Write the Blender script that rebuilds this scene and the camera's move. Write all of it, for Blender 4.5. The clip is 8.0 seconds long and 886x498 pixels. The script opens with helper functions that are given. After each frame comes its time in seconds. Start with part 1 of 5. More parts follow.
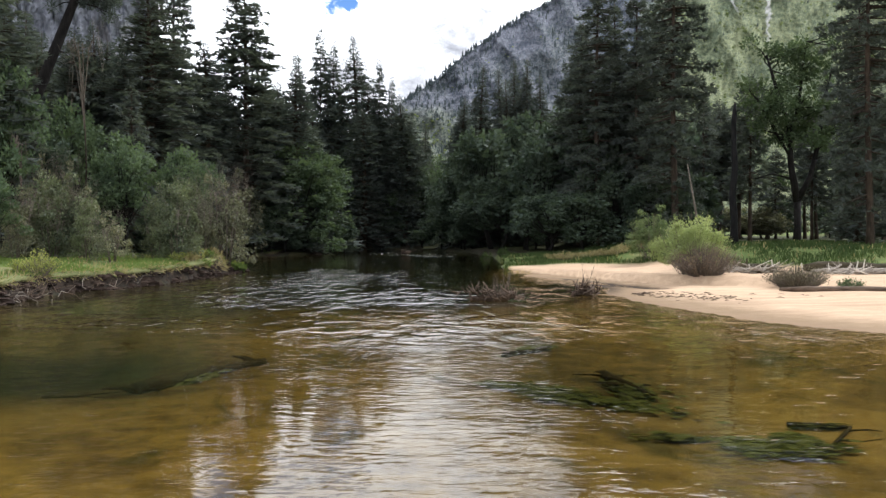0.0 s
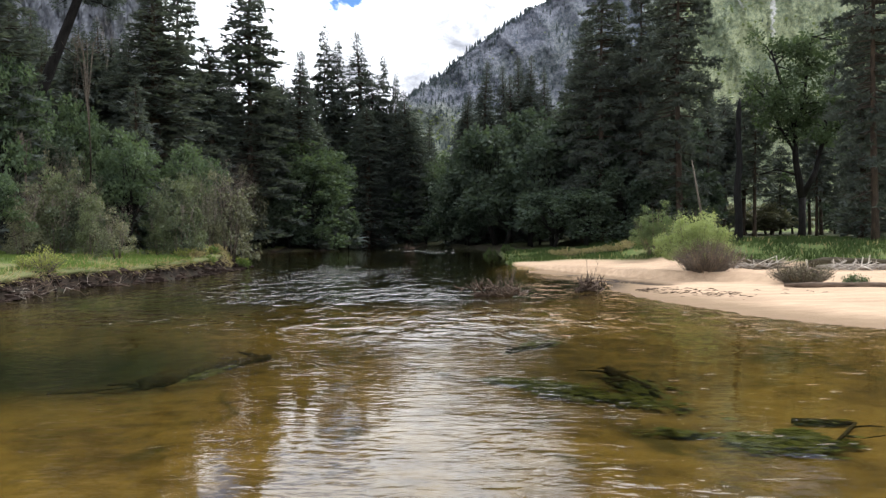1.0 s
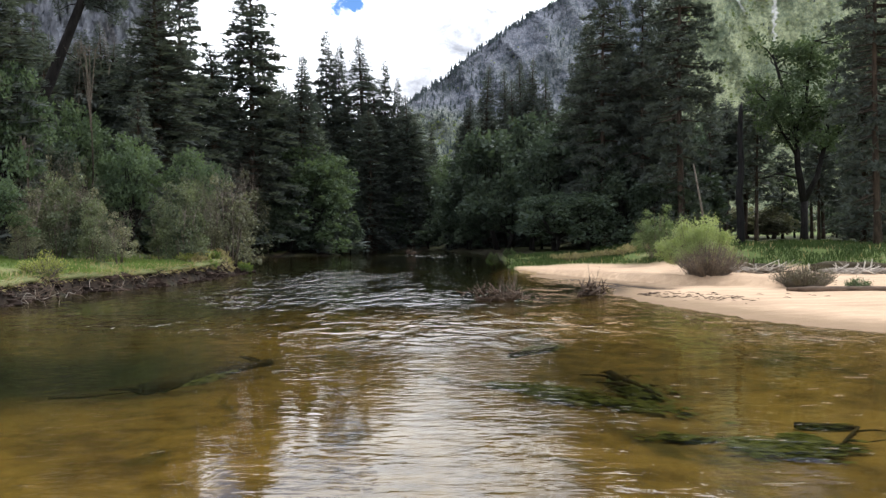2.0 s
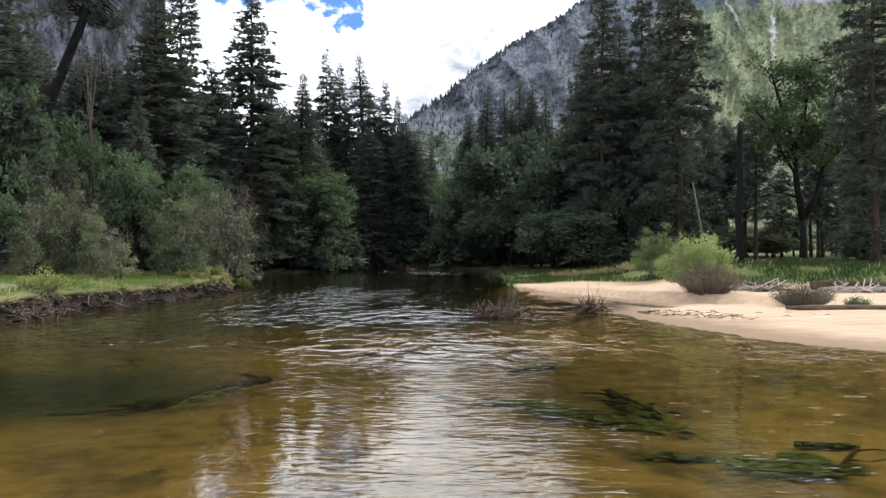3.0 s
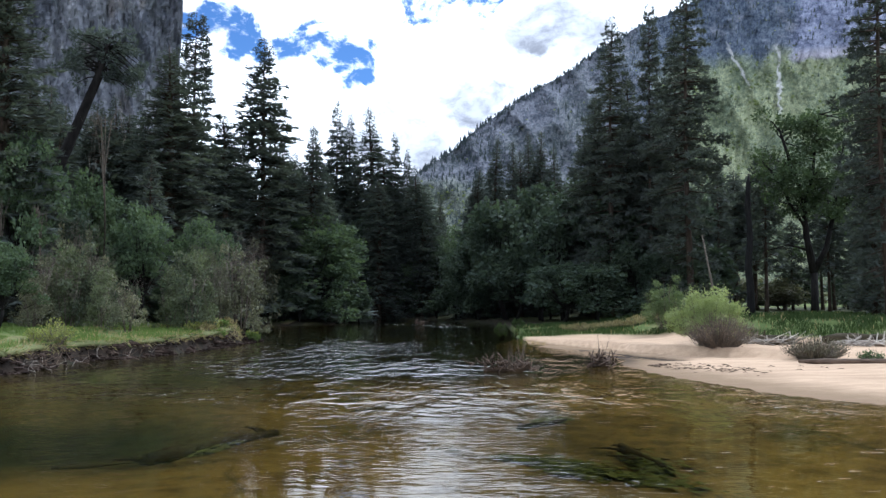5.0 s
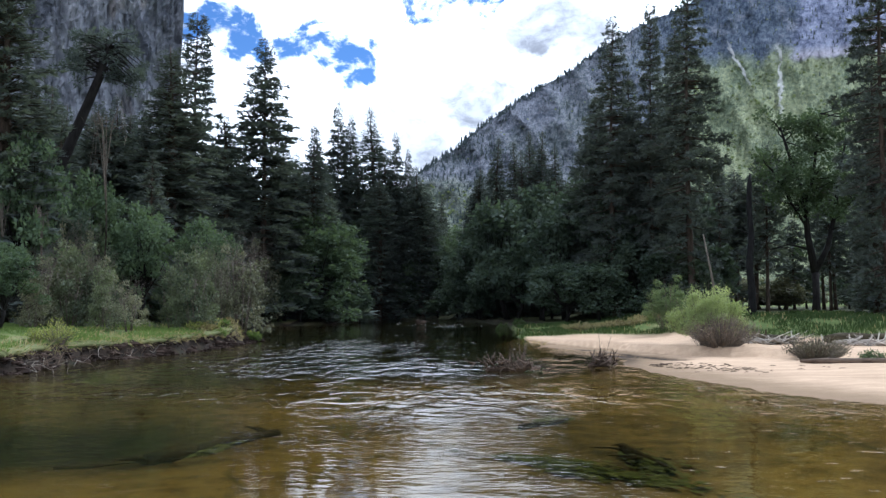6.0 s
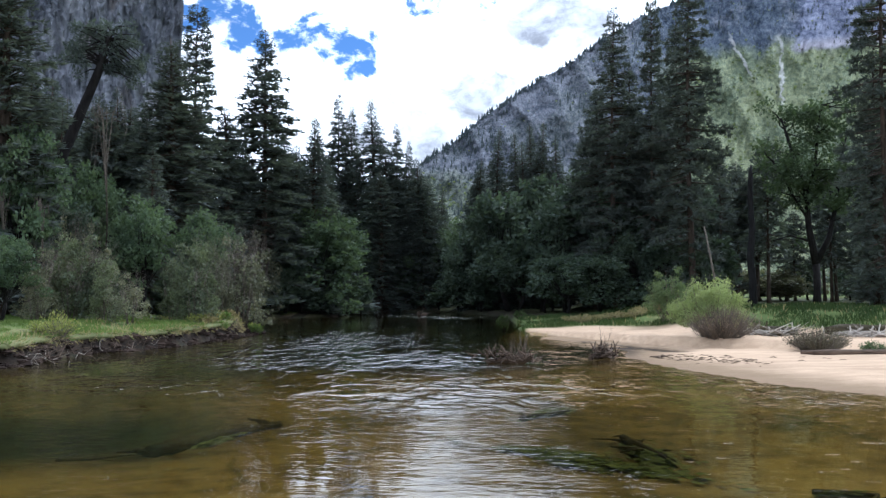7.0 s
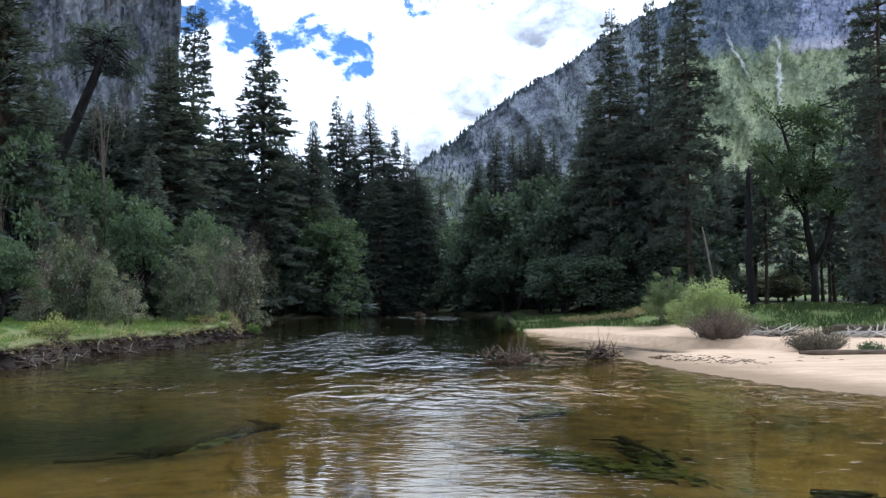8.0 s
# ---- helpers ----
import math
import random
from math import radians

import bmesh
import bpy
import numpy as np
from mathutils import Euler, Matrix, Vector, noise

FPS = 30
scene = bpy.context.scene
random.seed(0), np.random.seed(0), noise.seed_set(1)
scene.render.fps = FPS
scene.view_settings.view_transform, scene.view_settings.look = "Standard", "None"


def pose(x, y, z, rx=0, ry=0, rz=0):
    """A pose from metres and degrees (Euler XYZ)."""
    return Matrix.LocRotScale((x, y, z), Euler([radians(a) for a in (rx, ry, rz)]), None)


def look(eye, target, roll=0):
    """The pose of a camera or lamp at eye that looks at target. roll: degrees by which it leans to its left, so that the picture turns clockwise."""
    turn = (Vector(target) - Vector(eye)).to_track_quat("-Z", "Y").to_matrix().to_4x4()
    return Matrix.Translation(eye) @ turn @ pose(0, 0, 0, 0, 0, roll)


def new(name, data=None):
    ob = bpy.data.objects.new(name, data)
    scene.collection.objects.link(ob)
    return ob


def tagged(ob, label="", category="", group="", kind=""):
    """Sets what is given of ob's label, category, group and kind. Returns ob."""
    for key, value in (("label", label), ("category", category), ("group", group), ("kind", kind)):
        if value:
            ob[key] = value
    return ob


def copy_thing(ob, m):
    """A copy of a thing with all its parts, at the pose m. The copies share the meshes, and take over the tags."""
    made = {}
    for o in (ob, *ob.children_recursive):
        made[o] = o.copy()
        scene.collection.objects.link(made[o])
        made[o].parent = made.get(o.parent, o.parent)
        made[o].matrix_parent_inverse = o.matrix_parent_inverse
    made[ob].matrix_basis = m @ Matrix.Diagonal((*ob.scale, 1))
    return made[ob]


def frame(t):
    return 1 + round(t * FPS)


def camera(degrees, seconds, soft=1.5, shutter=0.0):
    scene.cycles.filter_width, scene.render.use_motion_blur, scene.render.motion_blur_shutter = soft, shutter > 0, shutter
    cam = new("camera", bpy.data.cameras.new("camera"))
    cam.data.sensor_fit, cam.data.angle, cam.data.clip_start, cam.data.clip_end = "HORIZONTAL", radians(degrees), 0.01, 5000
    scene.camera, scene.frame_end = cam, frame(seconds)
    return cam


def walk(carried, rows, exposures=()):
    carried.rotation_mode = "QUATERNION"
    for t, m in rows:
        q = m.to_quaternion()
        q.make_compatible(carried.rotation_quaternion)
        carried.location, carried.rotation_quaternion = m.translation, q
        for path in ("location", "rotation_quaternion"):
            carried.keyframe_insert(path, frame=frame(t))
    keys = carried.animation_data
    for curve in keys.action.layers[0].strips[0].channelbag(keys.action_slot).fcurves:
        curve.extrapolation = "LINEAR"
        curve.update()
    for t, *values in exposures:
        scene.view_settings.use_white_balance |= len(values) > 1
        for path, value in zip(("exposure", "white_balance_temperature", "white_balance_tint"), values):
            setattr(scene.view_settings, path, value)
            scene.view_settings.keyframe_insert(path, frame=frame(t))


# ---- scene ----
# ---- camera and walk: hand-held, it only turns and tilts, 3.5 m over the river ----
LENS = 54.0
cam = camera(LENS, 8.0, soft=1.45)
PATH = [(0.0, -1.426, -0.018, 0.088), (0.5, -1.653, 0.01, 0.369), (1.0, -1.679, 0.033, 0.356), (2.5, -0.971, 0.105, 0.541), (3.0, -0.254, -0.089, 0.44),
        (3.5, 0.939, -0.13, 0.558), (4.0, 2.251, -0.112, 0.98), (4.5, 3.196, -0.187, 1.014), (6.0, 3.18, -0.13, 1.12), (6.5, 2.859, -0.132, 1.111),
        (7.0, 2.658, -0.049, 1.179), (7.5, 2.564, 0.02, 1.213), (8.0, 2.717, 0.048, 1.067)]
EXPOSURES = [(0.0, 0.15, 5950, 13), (3.0, 0.13, 5800, 13), (4.5, -0.08, 5330, 12), (6.0, -0.03, 5230, 12), (8.0, 0.0, 5150, 11)]
walk(cam, [(t, pose(0, 0, 3.5, 90 + p, r, y)) for t, p, r, y in PATH], EXPOSURES)

# ---- world and sun ----
SUN_ELEVATION, SUN_AZIMUTH = 47.0, 54.0      # azimuth from straight ahead (+y) towards the right (+x)


class Nodes:
    """Short hand for building node trees."""

    def __init__(self, tree):
        self.tree = tree
        tree.nodes.clear()

    def add(self, kind, values=None, **settings):
        n = self.tree.nodes.new(kind)
        for key, value in settings.items():
            setattr(n, key, value)
        for key, value in (values or {}).items():
            if isinstance(value, bpy.types.NodeSocket):
                self.tree.links.new(value, n.inputs[key])
            else:
                n.inputs[key].default_value = value
        return n

    def maths(self, op, a, b=0.0, c=0.0, clamp=False):
        return self.add("ShaderNodeMath", {0: a, 1: b, 2: c}, operation=op, use_clamp=clamp).outputs[0]

    def vec(self, op, a, b=(0, 0, 0)):
        return self.add("ShaderNodeVectorMath", {0: a, 1: b}, operation=op)

    def span(self, v, a, b, c=0.0, d=1.0):
        return self.add("ShaderNodeMapRange", {0: v, 1: a, 2: b, 3: c, 4: d}, interpolation_type="SMOOTHSTEP").outputs[0]

    def noise(self, where, scale, detail=4.0, rough=0.55, warp=0.0):
        return self.add("ShaderNodeTexNoise", {"Vector": where, "Scale": scale, "Detail": detail, "Roughness": rough, "Distortion": warp})

    def mix(self, fac, a, b, blend="MIX"):
        n = self.add("ShaderNodeMix", data_type="RGBA", blend_type=blend)
        for i, v in ((0, fac), (6, a), (7, b)):
            if isinstance(v, bpy.types.NodeSocket):
                self.tree.links.new(v, n.inputs[i])
            else:
                n.inputs[i].default_value = v if i == 0 else (*v, 1.0)
        return n.outputs[2]

    def stretch(self, where, sx, sy, sz):
        return self.vec("MULTIPLY", where, (sx, sy, sz)).outputs[0]

    def bump(self, height, strength, distance):
        return self.add("ShaderNodeBump", {"Height": height, "Strength": strength, "Distance": distance}).outputs[0]

    def out(self, shader, kind="ShaderNodeOutputMaterial"):
        self.add(kind, {0: shader})


def way(azimuth, elevation):
    a, e = radians(azimuth), radians(elevation)
    return Vector((math.sin(a) * math.cos(e), math.cos(a) * math.cos(e), math.sin(e)))


def build_world():
    world = bpy.data.worlds.new("sky")
    scene.world = world
    world.use_nodes = True
    n = Nodes(world.node_tree)
    sky = n.add("ShaderNodeTexSky", sky_type="NISHITA", sun_disc=False, sun_elevation=radians(SUN_ELEVATION), sun_rotation=radians(SUN_AZIMUTH), altitude=1200.0)
    blue = n.mix(1.0, sky.outputs[0], (0.082, 0.108, 0.138), "MULTIPLY")
    ray = n.add("ShaderNodeTexCoord").outputs["Generated"]
    sep = n.add("ShaderNodeSeparateXYZ", {0: ray})
    low = n.maths("ADD", n.maths("MAXIMUM", sep.outputs[2], 0.0), 0.22)
    flat = n.add("ShaderNodeCombineXYZ", {0: n.maths("DIVIDE", sep.outputs[0], low), 1: n.maths("DIVIDE", sep.outputs[1], low), 2: 0.0}).outputs[0]
    puff = n.noise(n.vec("ADD", flat, (3.1, 7.4, 0.0)).outputs[0], 1.6, 7.0, 0.55, 0.25).outputs[0]
    # two gaps in the cloud deck where blue sky shows
    gap, ragged = None, n.noise(ray, 14.0, 6.0, 0.6, 0.4).outputs[0]
    ragged = n.maths("MULTIPLY", n.maths("SUBTRACT", ragged, 0.5), 0.13)
    for az, el, wide in GAPS:
        d = n.maths("ADD", n.vec("DISTANCE", ray, tuple(way(az, el))).outputs[1], ragged)
        g = n.span(d, wide * 0.35, wide * 1.25, 1.0, 0.0)
        gap = g if gap is None else n.maths("MAXIMUM", gap, g)
    wisp = n.noise(n.stretch(ray, 1.0, 1.0, 1.6), 26.0, 7.0, 0.65, 0.25).outputs[0]
    cover = n.maths("SUBTRACT", n.maths("ADD", puff, 0.20), n.maths("MULTIPLY", gap, n.span(wisp, 0.40, 0.68, 0.66, 0.24)))
    mask = n.span(cover, 0.22, 0.64)
    # cloud is brighter towards the sun, grey where it is thick
    glow = n.maths("MAXIMUM", n.vec("DOT_PRODUCT", ray, tuple(way(SUN_AZIMUTH - 32, SUN_ELEVATION - 14))).outputs[1], 0.0)
    glow = n.maths("ADD", CLOUD_BACK, n.maths("MULTIPLY", n.maths("POWER", glow, 1.6), CLOUD_FRONT))
    under = n.noise(n.vec("ADD", flat, (2.3, 5.7, 1.0)).outputs[0], 2.4, 6.0, 0.58, 0.3).outputs[0]
    soft = n.noise(n.stretch(ray, 1.0, 1.0, 1.5), 13.0, 6.0, 0.6, 0.3).outputs[0]
    grey = n.span(under, 0.56, 0.72, 0.0, 0.45)
    for az, el, wide in GREYS:
        d = n.maths("ADD", n.vec("DISTANCE", ray, tuple(way(az, el))).outputs[1], n.maths("MULTIPLY", n.maths("SUBTRACT", soft, 0.5), 0.26))
        grey = n.maths("MAXIMUM", grey, n.maths("MULTIPLY", n.span(d, 0.0, wide * 1.9, 1.0, 0.0), n.span(wisp, 0.30, 0.72, 0.98, 0.60)))
    cloud = n.mix(grey, (1.0, 1.0, 0.98), (0.17, 0.172, 0.180))
    cloud = n.vec("SCALE", cloud)
    n.tree.links.new(glow, cloud.inputs["Scale"])
    cloud = cloud.outputs[0]
    n.out(n.add("ShaderNodeBackground", {0: n.mix(mask, blue, cloud), 1: 1.0}).outputs[0], "ShaderNodeOutputWorld")


CLOUD_BACK, CLOUD_FRONT = 1.4, 1.35
GAPS = [(-16.0, 17.4, 0.034), (-14.5, 16.2, 0.034), (-13.2, 15.4, 0.030), (-11.7, 15.8, 0.028), (-10.4, 16.4, 0.030), (-9.0, 15.1, 0.030), (-7.9, 14.9, 0.030), (-6.9, 14.8, 0.022), (-2.2, 19.0, 0.024), (1.7, 19.1, 0.02)]
GREYS = [(-3.8, 10.6, 0.06), (-1.8, 9.6, 0.06), (0.6, 12.0, 0.04), (7.2, 18.4, 0.05), (5.2, 16.8, 0.035), (-16.5, 15.0, 0.02)]
build_world()

lamp = bpy.data.lights.new("sun", "SUN")
lamp.energy, lamp.angle, lamp.color = 2.35, radians(1.2), (1.0, 0.94, 0.84)
sun = new("sun", lamp)
sun.matrix_world = look(tuple(way(SUN_AZIMUTH, SUN_ELEVATION) * 100), (0, 0, 0))


# ---- materials ----
def material(name):
    m = bpy.data.materials.new(name)
    m.use_nodes = True
    return m, Nodes(m.node_tree)


def where(n):
    return n.add("ShaderNodeNewGeometry").outputs["Position"]


def leaves(name, dark, light, through_light=0.3, rough=0.55):
    m, n = material(name)
    geo = n.add("ShaderNodeNewGeometry")
    info = n.add("ShaderNodeObjectInfo")
    big = n.noise(geo.outputs["Position"], 0.35, 3.0).outputs[0]
    blend = n.maths("ADD", n.maths("MULTIPLY", geo.outputs["Random Per Island"], 0.4), n.maths("MULTIPLY", n.span(big, 0.3, 0.7), 0.6))
    col = n.mix(blend, dark, light)
    col = n.mix(n.maths("MULTIPLY", info.outputs["Random"], 0.35), col, tuple(0.6 * (a + b) / 2 for a, b in zip(dark, light)))
    col = n.mix(1.0, col, (0.98, 0.99, 1.12), "MULTIPLY")
    p = n.add("ShaderNodeBsdfPrincipled", {"Base Color": col, "Roughness": rough, "Specular IOR Level": 0.12})
    t = n.add("ShaderNodeBsdfTranslucent", {0: n.mix(1.0, col, (1.25, 1.3, 0.75), "MULTIPLY")})
    n.out(n.add("ShaderNodeMixShader", {0: through_light, 1: p.outputs[0], 2: t.outputs[0]}).outputs[0])
    return m


def bark(name, dark, light, scale=6.0, lying=False):
    m, n = material(name)
    at = n.add("ShaderNodeTexCoord").outputs["Object"]
    a = n.noise(n.stretch(at, 0.16, 1.0, 1.0) if lying else n.stretch(at, 1.0, 1.0, 0.18), scale, 6.0, 0.65).outputs[0]
    b = n.noise(at, 0.8, 3.0).outputs[0]
    col = n.mix(n.span(n.maths("ADD", n.maths("MULTIPLY", a, 0.7), n.maths("MULTIPLY", b, 0.3)), 0.32, 0.68), dark, light)
    p = n.add("ShaderNodeBsdfPrincipled", {"Base Color": col, "Roughness": 0.9, "Specular IOR Level": 0.15, "Normal": n.bump(a, 0.8, 0.05)})
    n.out(p.outputs[0])
    return m


def ground_material():
    """Sand, river bed, turf and bare soil, blended by the masks stored on the ground's points."""
    m, n = material("ground")
    at = where(n)
    masks = n.add("ShaderNodeVertexColor", layer_name="zone")
    zone = n.add("ShaderNodeSeparateColor", {0: masks.outputs[0]})
    grass, soil, bed = zone.outputs[0], zone.outputs[1], zone.outputs[2]
    fine = n.noise(at, 22.0, 5.0, 0.65).outputs[0]
    mid = n.noise(at, 1.3, 5.0, 0.6).outputs[0]
    big = n.noise(at, 0.17, 4.0, 0.55, 0.6).outputs[0]
    streak = n.noise(n.stretch(at, 0.16, 0.9, 1.0), 1.4, 5.0, 0.6, 0.8).outputs[0]
    sand = n.mix(n.span(n.maths("ADD", n.maths("MULTIPLY", streak, 0.6), n.maths("MULTIPLY", fine, 0.4)), 0.3, 0.7), (0.370, 0.258, 0.166), (0.595, 0.430, 0.285))
    sand = n.mix(n.span(mid, 0.62, 0.8, 0.0, 0.5), sand, (0.20, 0.145, 0.10))
    height = n.add("ShaderNodeSeparateXYZ", {0: at}).outputs[2]
    sand = n.mix(n.span(n.maths("ADD", height, n.maths("MULTIPLY", mid, 0.10)), 0.06, 0.24, 0.85, 0.0), sand, (0.19, 0.13, 0.075))
    gravel = n.mix(n.span(n.maths("ADD", n.maths("MULTIPLY", mid, 0.5), n.maths("MULTIPLY", big, 0.5)), 0.36, 0.62), (0.148, 0.104, 0.038), (0.345, 0.244, 0.084))
    weedy = n.noise(n.stretch(at, 1.0, 0.55, 1.0), 0.32, 6.0, 0.62, 0.9).outputs[0]
    gravel = n.mix(n.span(weedy, 0.52, 0.66, 0.0, 0.72), gravel, (0.06, 0.062, 0.022))
    # the mask's alpha mixes a near-black dim-water tone into the bed
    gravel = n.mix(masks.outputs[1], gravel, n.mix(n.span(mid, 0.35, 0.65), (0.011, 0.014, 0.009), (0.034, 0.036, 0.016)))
    turf = n.mix(n.span(n.maths("ADD", n.maths("MULTIPLY", mid, 0.6), n.maths("MULTIPLY", fine, 0.4)), 0.35, 0.65), (0.058, 0.092, 0.022), (0.145, 0.18, 0.052))
    turf = n.mix(n.span(big, 0.52, 0.68, 0.0, 0.6), turf, (0.22, 0.19, 0.09))
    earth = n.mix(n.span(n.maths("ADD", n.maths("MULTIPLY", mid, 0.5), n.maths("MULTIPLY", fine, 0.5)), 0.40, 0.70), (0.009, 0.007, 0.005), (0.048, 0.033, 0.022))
    col = n.mix(grass, sand, turf)
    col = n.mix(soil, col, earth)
    col = n.mix(bed, col, gravel)
    lumps = n.maths("ADD", n.maths("MULTIPLY", mid, 0.7), n.maths("MULTIPLY", fine, 0.3))
    p = n.add("ShaderNodeBsdfPrincipled", {"Base Color": col, "Roughness": 0.92, "Specular IOR Level": 0.15, "Normal": n.bump(lumps, 0.6, 0.12)})
    n.out(p.outputs[0])
    return m


def water_material():
    """Clear, tea-coloured river water: it mirrors by Fresnel and lets the bed show through."""
    m, n = material("river_water")
    at = where(n)
    calm = n.noise(n.stretch(at, 0.9, 0.35, 1.0), 0.16, 4.0, 0.55, 0.7).outputs[0]
    chop = n.span(calm, 0.38, 0.62, 0.16, 0.75)
    along = n.add("ShaderNodeSeparateXYZ", {0: at}).outputs[1]
    riffle = n.maths("MULTIPLY", n.span(calm, 0.40, 0.60, 0.05, 0.6), n.span(along, 20.0, 30.0))
    for cx, cy, rx, ry, force in RIFFLES:
        d = n.vec("LENGTH", n.stretch(n.vec("SUBTRACT", at, (cx, cy, 0.0)).outputs[0], 1 / rx, 1 / ry, 0.0)).outputs[1]
        d = n.maths("ADD", d, n.maths("MULTIPLY", n.maths("SUBTRACT", calm, 0.5), 2.4))
        riffle = n.maths("ADD", riffle, n.span(d, 0.15, 1.25, force, 0.0))

    def waves(turn, sx, sy, scale, detail, warp):
        spot = n.add("ShaderNodeMapping", {"Vector": at, "Rotation": (0, 0, turn), "Scale": (sx, sy, 1.0)}).outputs[0]
        return n.noise(spot, scale, detail, 0.5, warp).outputs[0]
    swell = waves(0.08, 0.95, 1.15, 1.05, 2.0, 0.5)
    stand = waves(0.12, 1.15, 0.85, 0.72, 2.5, 0.7)
    stand = n.maths("ADD", n.maths("MULTIPLY", stand, 0.5), n.span(stand, 0.40, 0.60, 0.0, 0.30))
    stand = n.maths("ADD", stand, n.maths("MULTIPLY", waves(-0.2, 1.3, 1.0, 1.7, 2.0, 0.6), 0.34))
    ripple = n.maths("ADD", n.maths("MULTIPLY", waves(0.30, 0.80, 1.8, 2.2, 1.5, 0.5), 0.46), n.maths("MULTIPLY", waves(-0.42, 0.85, 1.9, 3.2, 1.5, 0.5), 0.26))
    fine = waves(0.05, 0.7, 2.2, 6.5, 2.0, 0.4)
    slow = n.span(along, 18.0, 42.0, 1.0, 0.25)
    small = n.maths("MULTIPLY", n.maths("ADD", ripple, n.maths("MULTIPLY", fine, 0.05)), n.maths("MULTIPLY", n.maths("ADD", chop, n.maths("MINIMUM", riffle, 0.5)), slow))
    h = n.maths("ADD", n.maths("MULTIPLY", swell, n.maths("MULTIPLY_ADD", chop, 0.5, 0.06)), n.maths("ADD", small, n.maths("MULTIPLY", stand, n.maths("MULTIPLY", riffle, 1.5))))
    crest = n.span(n.noise(n.stretch(at, 0.55, 1.5, 1.0), 2.6, 2.0, 0.5, 0.5).outputs[0], 0.64, 0.78)
    gusty = n.span(n.noise(at, 0.23, 3.0, 0.6).outputs[0], 0.46, 0.64, 0.0, 0.30)
    h = n.maths("ADD", h, n.maths("MULTIPLY", crest, gusty))
    normal = n.bump(h, 1.0, WAVE)
    gloss = n.add("ShaderNodeBsdfGlossy", {"Color": (1.0, 0.985, 0.95, 1.0), "Roughness": 0.008, "Normal": normal})
    clear = n.add("ShaderNodeBsdfTransparent", {0: (0.59, 0.553, 0.325, 1.0)})
    f = n.add("ShaderNodeFresnel", {"IOR": 1.333, "Normal": n.bump(h, 1.0, WAVE * 0.6)})
    n.out(n.add("ShaderNodeMixShader", {0: f.outputs[0], 1: clear.outputs[0], 2: gloss.outputs[0]}).outputs[0])
    return m


def cliff_material():
    """Sheer granite: tall pale and dark streaks, tan weathered panels. The pattern lies on the face, whatever its depth."""
    m, n = material("cliff_granite")
    at = n.vec("NORMALIZE", where(n)).outputs[0]
    at = n.stretch(at, 1300.0, 1300.0, 1300.0)
    bent = n.vec("ADD", at, n.stretch(n.noise(n.stretch(at, 1.0, 1.0, 0.5), 0.02, 4.0, 0.6).outputs[1], 22.0, 22.0, 30.0)).outputs[0]
    panel = n.noise(n.stretch(bent, 1.0, 1.0, 0.55), 0.020, 4.0, 0.55).outputs[0]
    streak = n.noise(n.stretch(bent, 1.0, 1.0, 0.48), 0.055, 8.0, 0.72).outputs[0]
    thin = n.noise(n.stretch(bent, 1.0, 1.0, 0.45), 0.26, 5.0, 0.7).outputs[0]
    v = n.maths("ADD", n.maths("MULTIPLY", panel, 0.50), n.maths("ADD", n.maths("MULTIPLY", streak, 0.32), n.maths("MULTIPLY", thin, 0.18)))
    crack = n.add("ShaderNodeTexVoronoi", {"Vector": n.stretch(bent, 1.0, 1.0, 0.35), "Scale": 0.05}, feature="DISTANCE_TO_EDGE").outputs["Distance"]
    v = n.maths("SUBTRACT", v, n.span(crack, 0.0, 0.10, 0.06, 0.0))
    col = n.mix(n.span(v, 0.36, 0.52), (0.110, 0.118, 0.142), (0.240, 0.248, 0.280))
    col = n.mix(n.span(v, 0.50, 0.66), col, (0.46, 0.46, 0.475))
    tan = n.noise(n.stretch(at, 1.0, 1.0, 0.35), 0.030, 4.0, 0.55, 0.4).outputs[0]
    col = n.mix(n.span(tan, 0.57, 0.70, 0.0, 0.5), col, n.mix(n.span(streak, 0.4, 0.6), (0.16, 0.128, 0.10), (0.33, 0.275, 0.215)))
    p = n.add("ShaderNodeBsdfPrincipled", {"Base Color": col, "Roughness": 0.95, "Specular IOR Level": 0.1, "Normal": n.bump(n.maths("ADD", streak, n.maths("MULTIPLY", thin, 0.5)), 1.0, 4.0)})
    n.out(p.outputs[0])
    return m


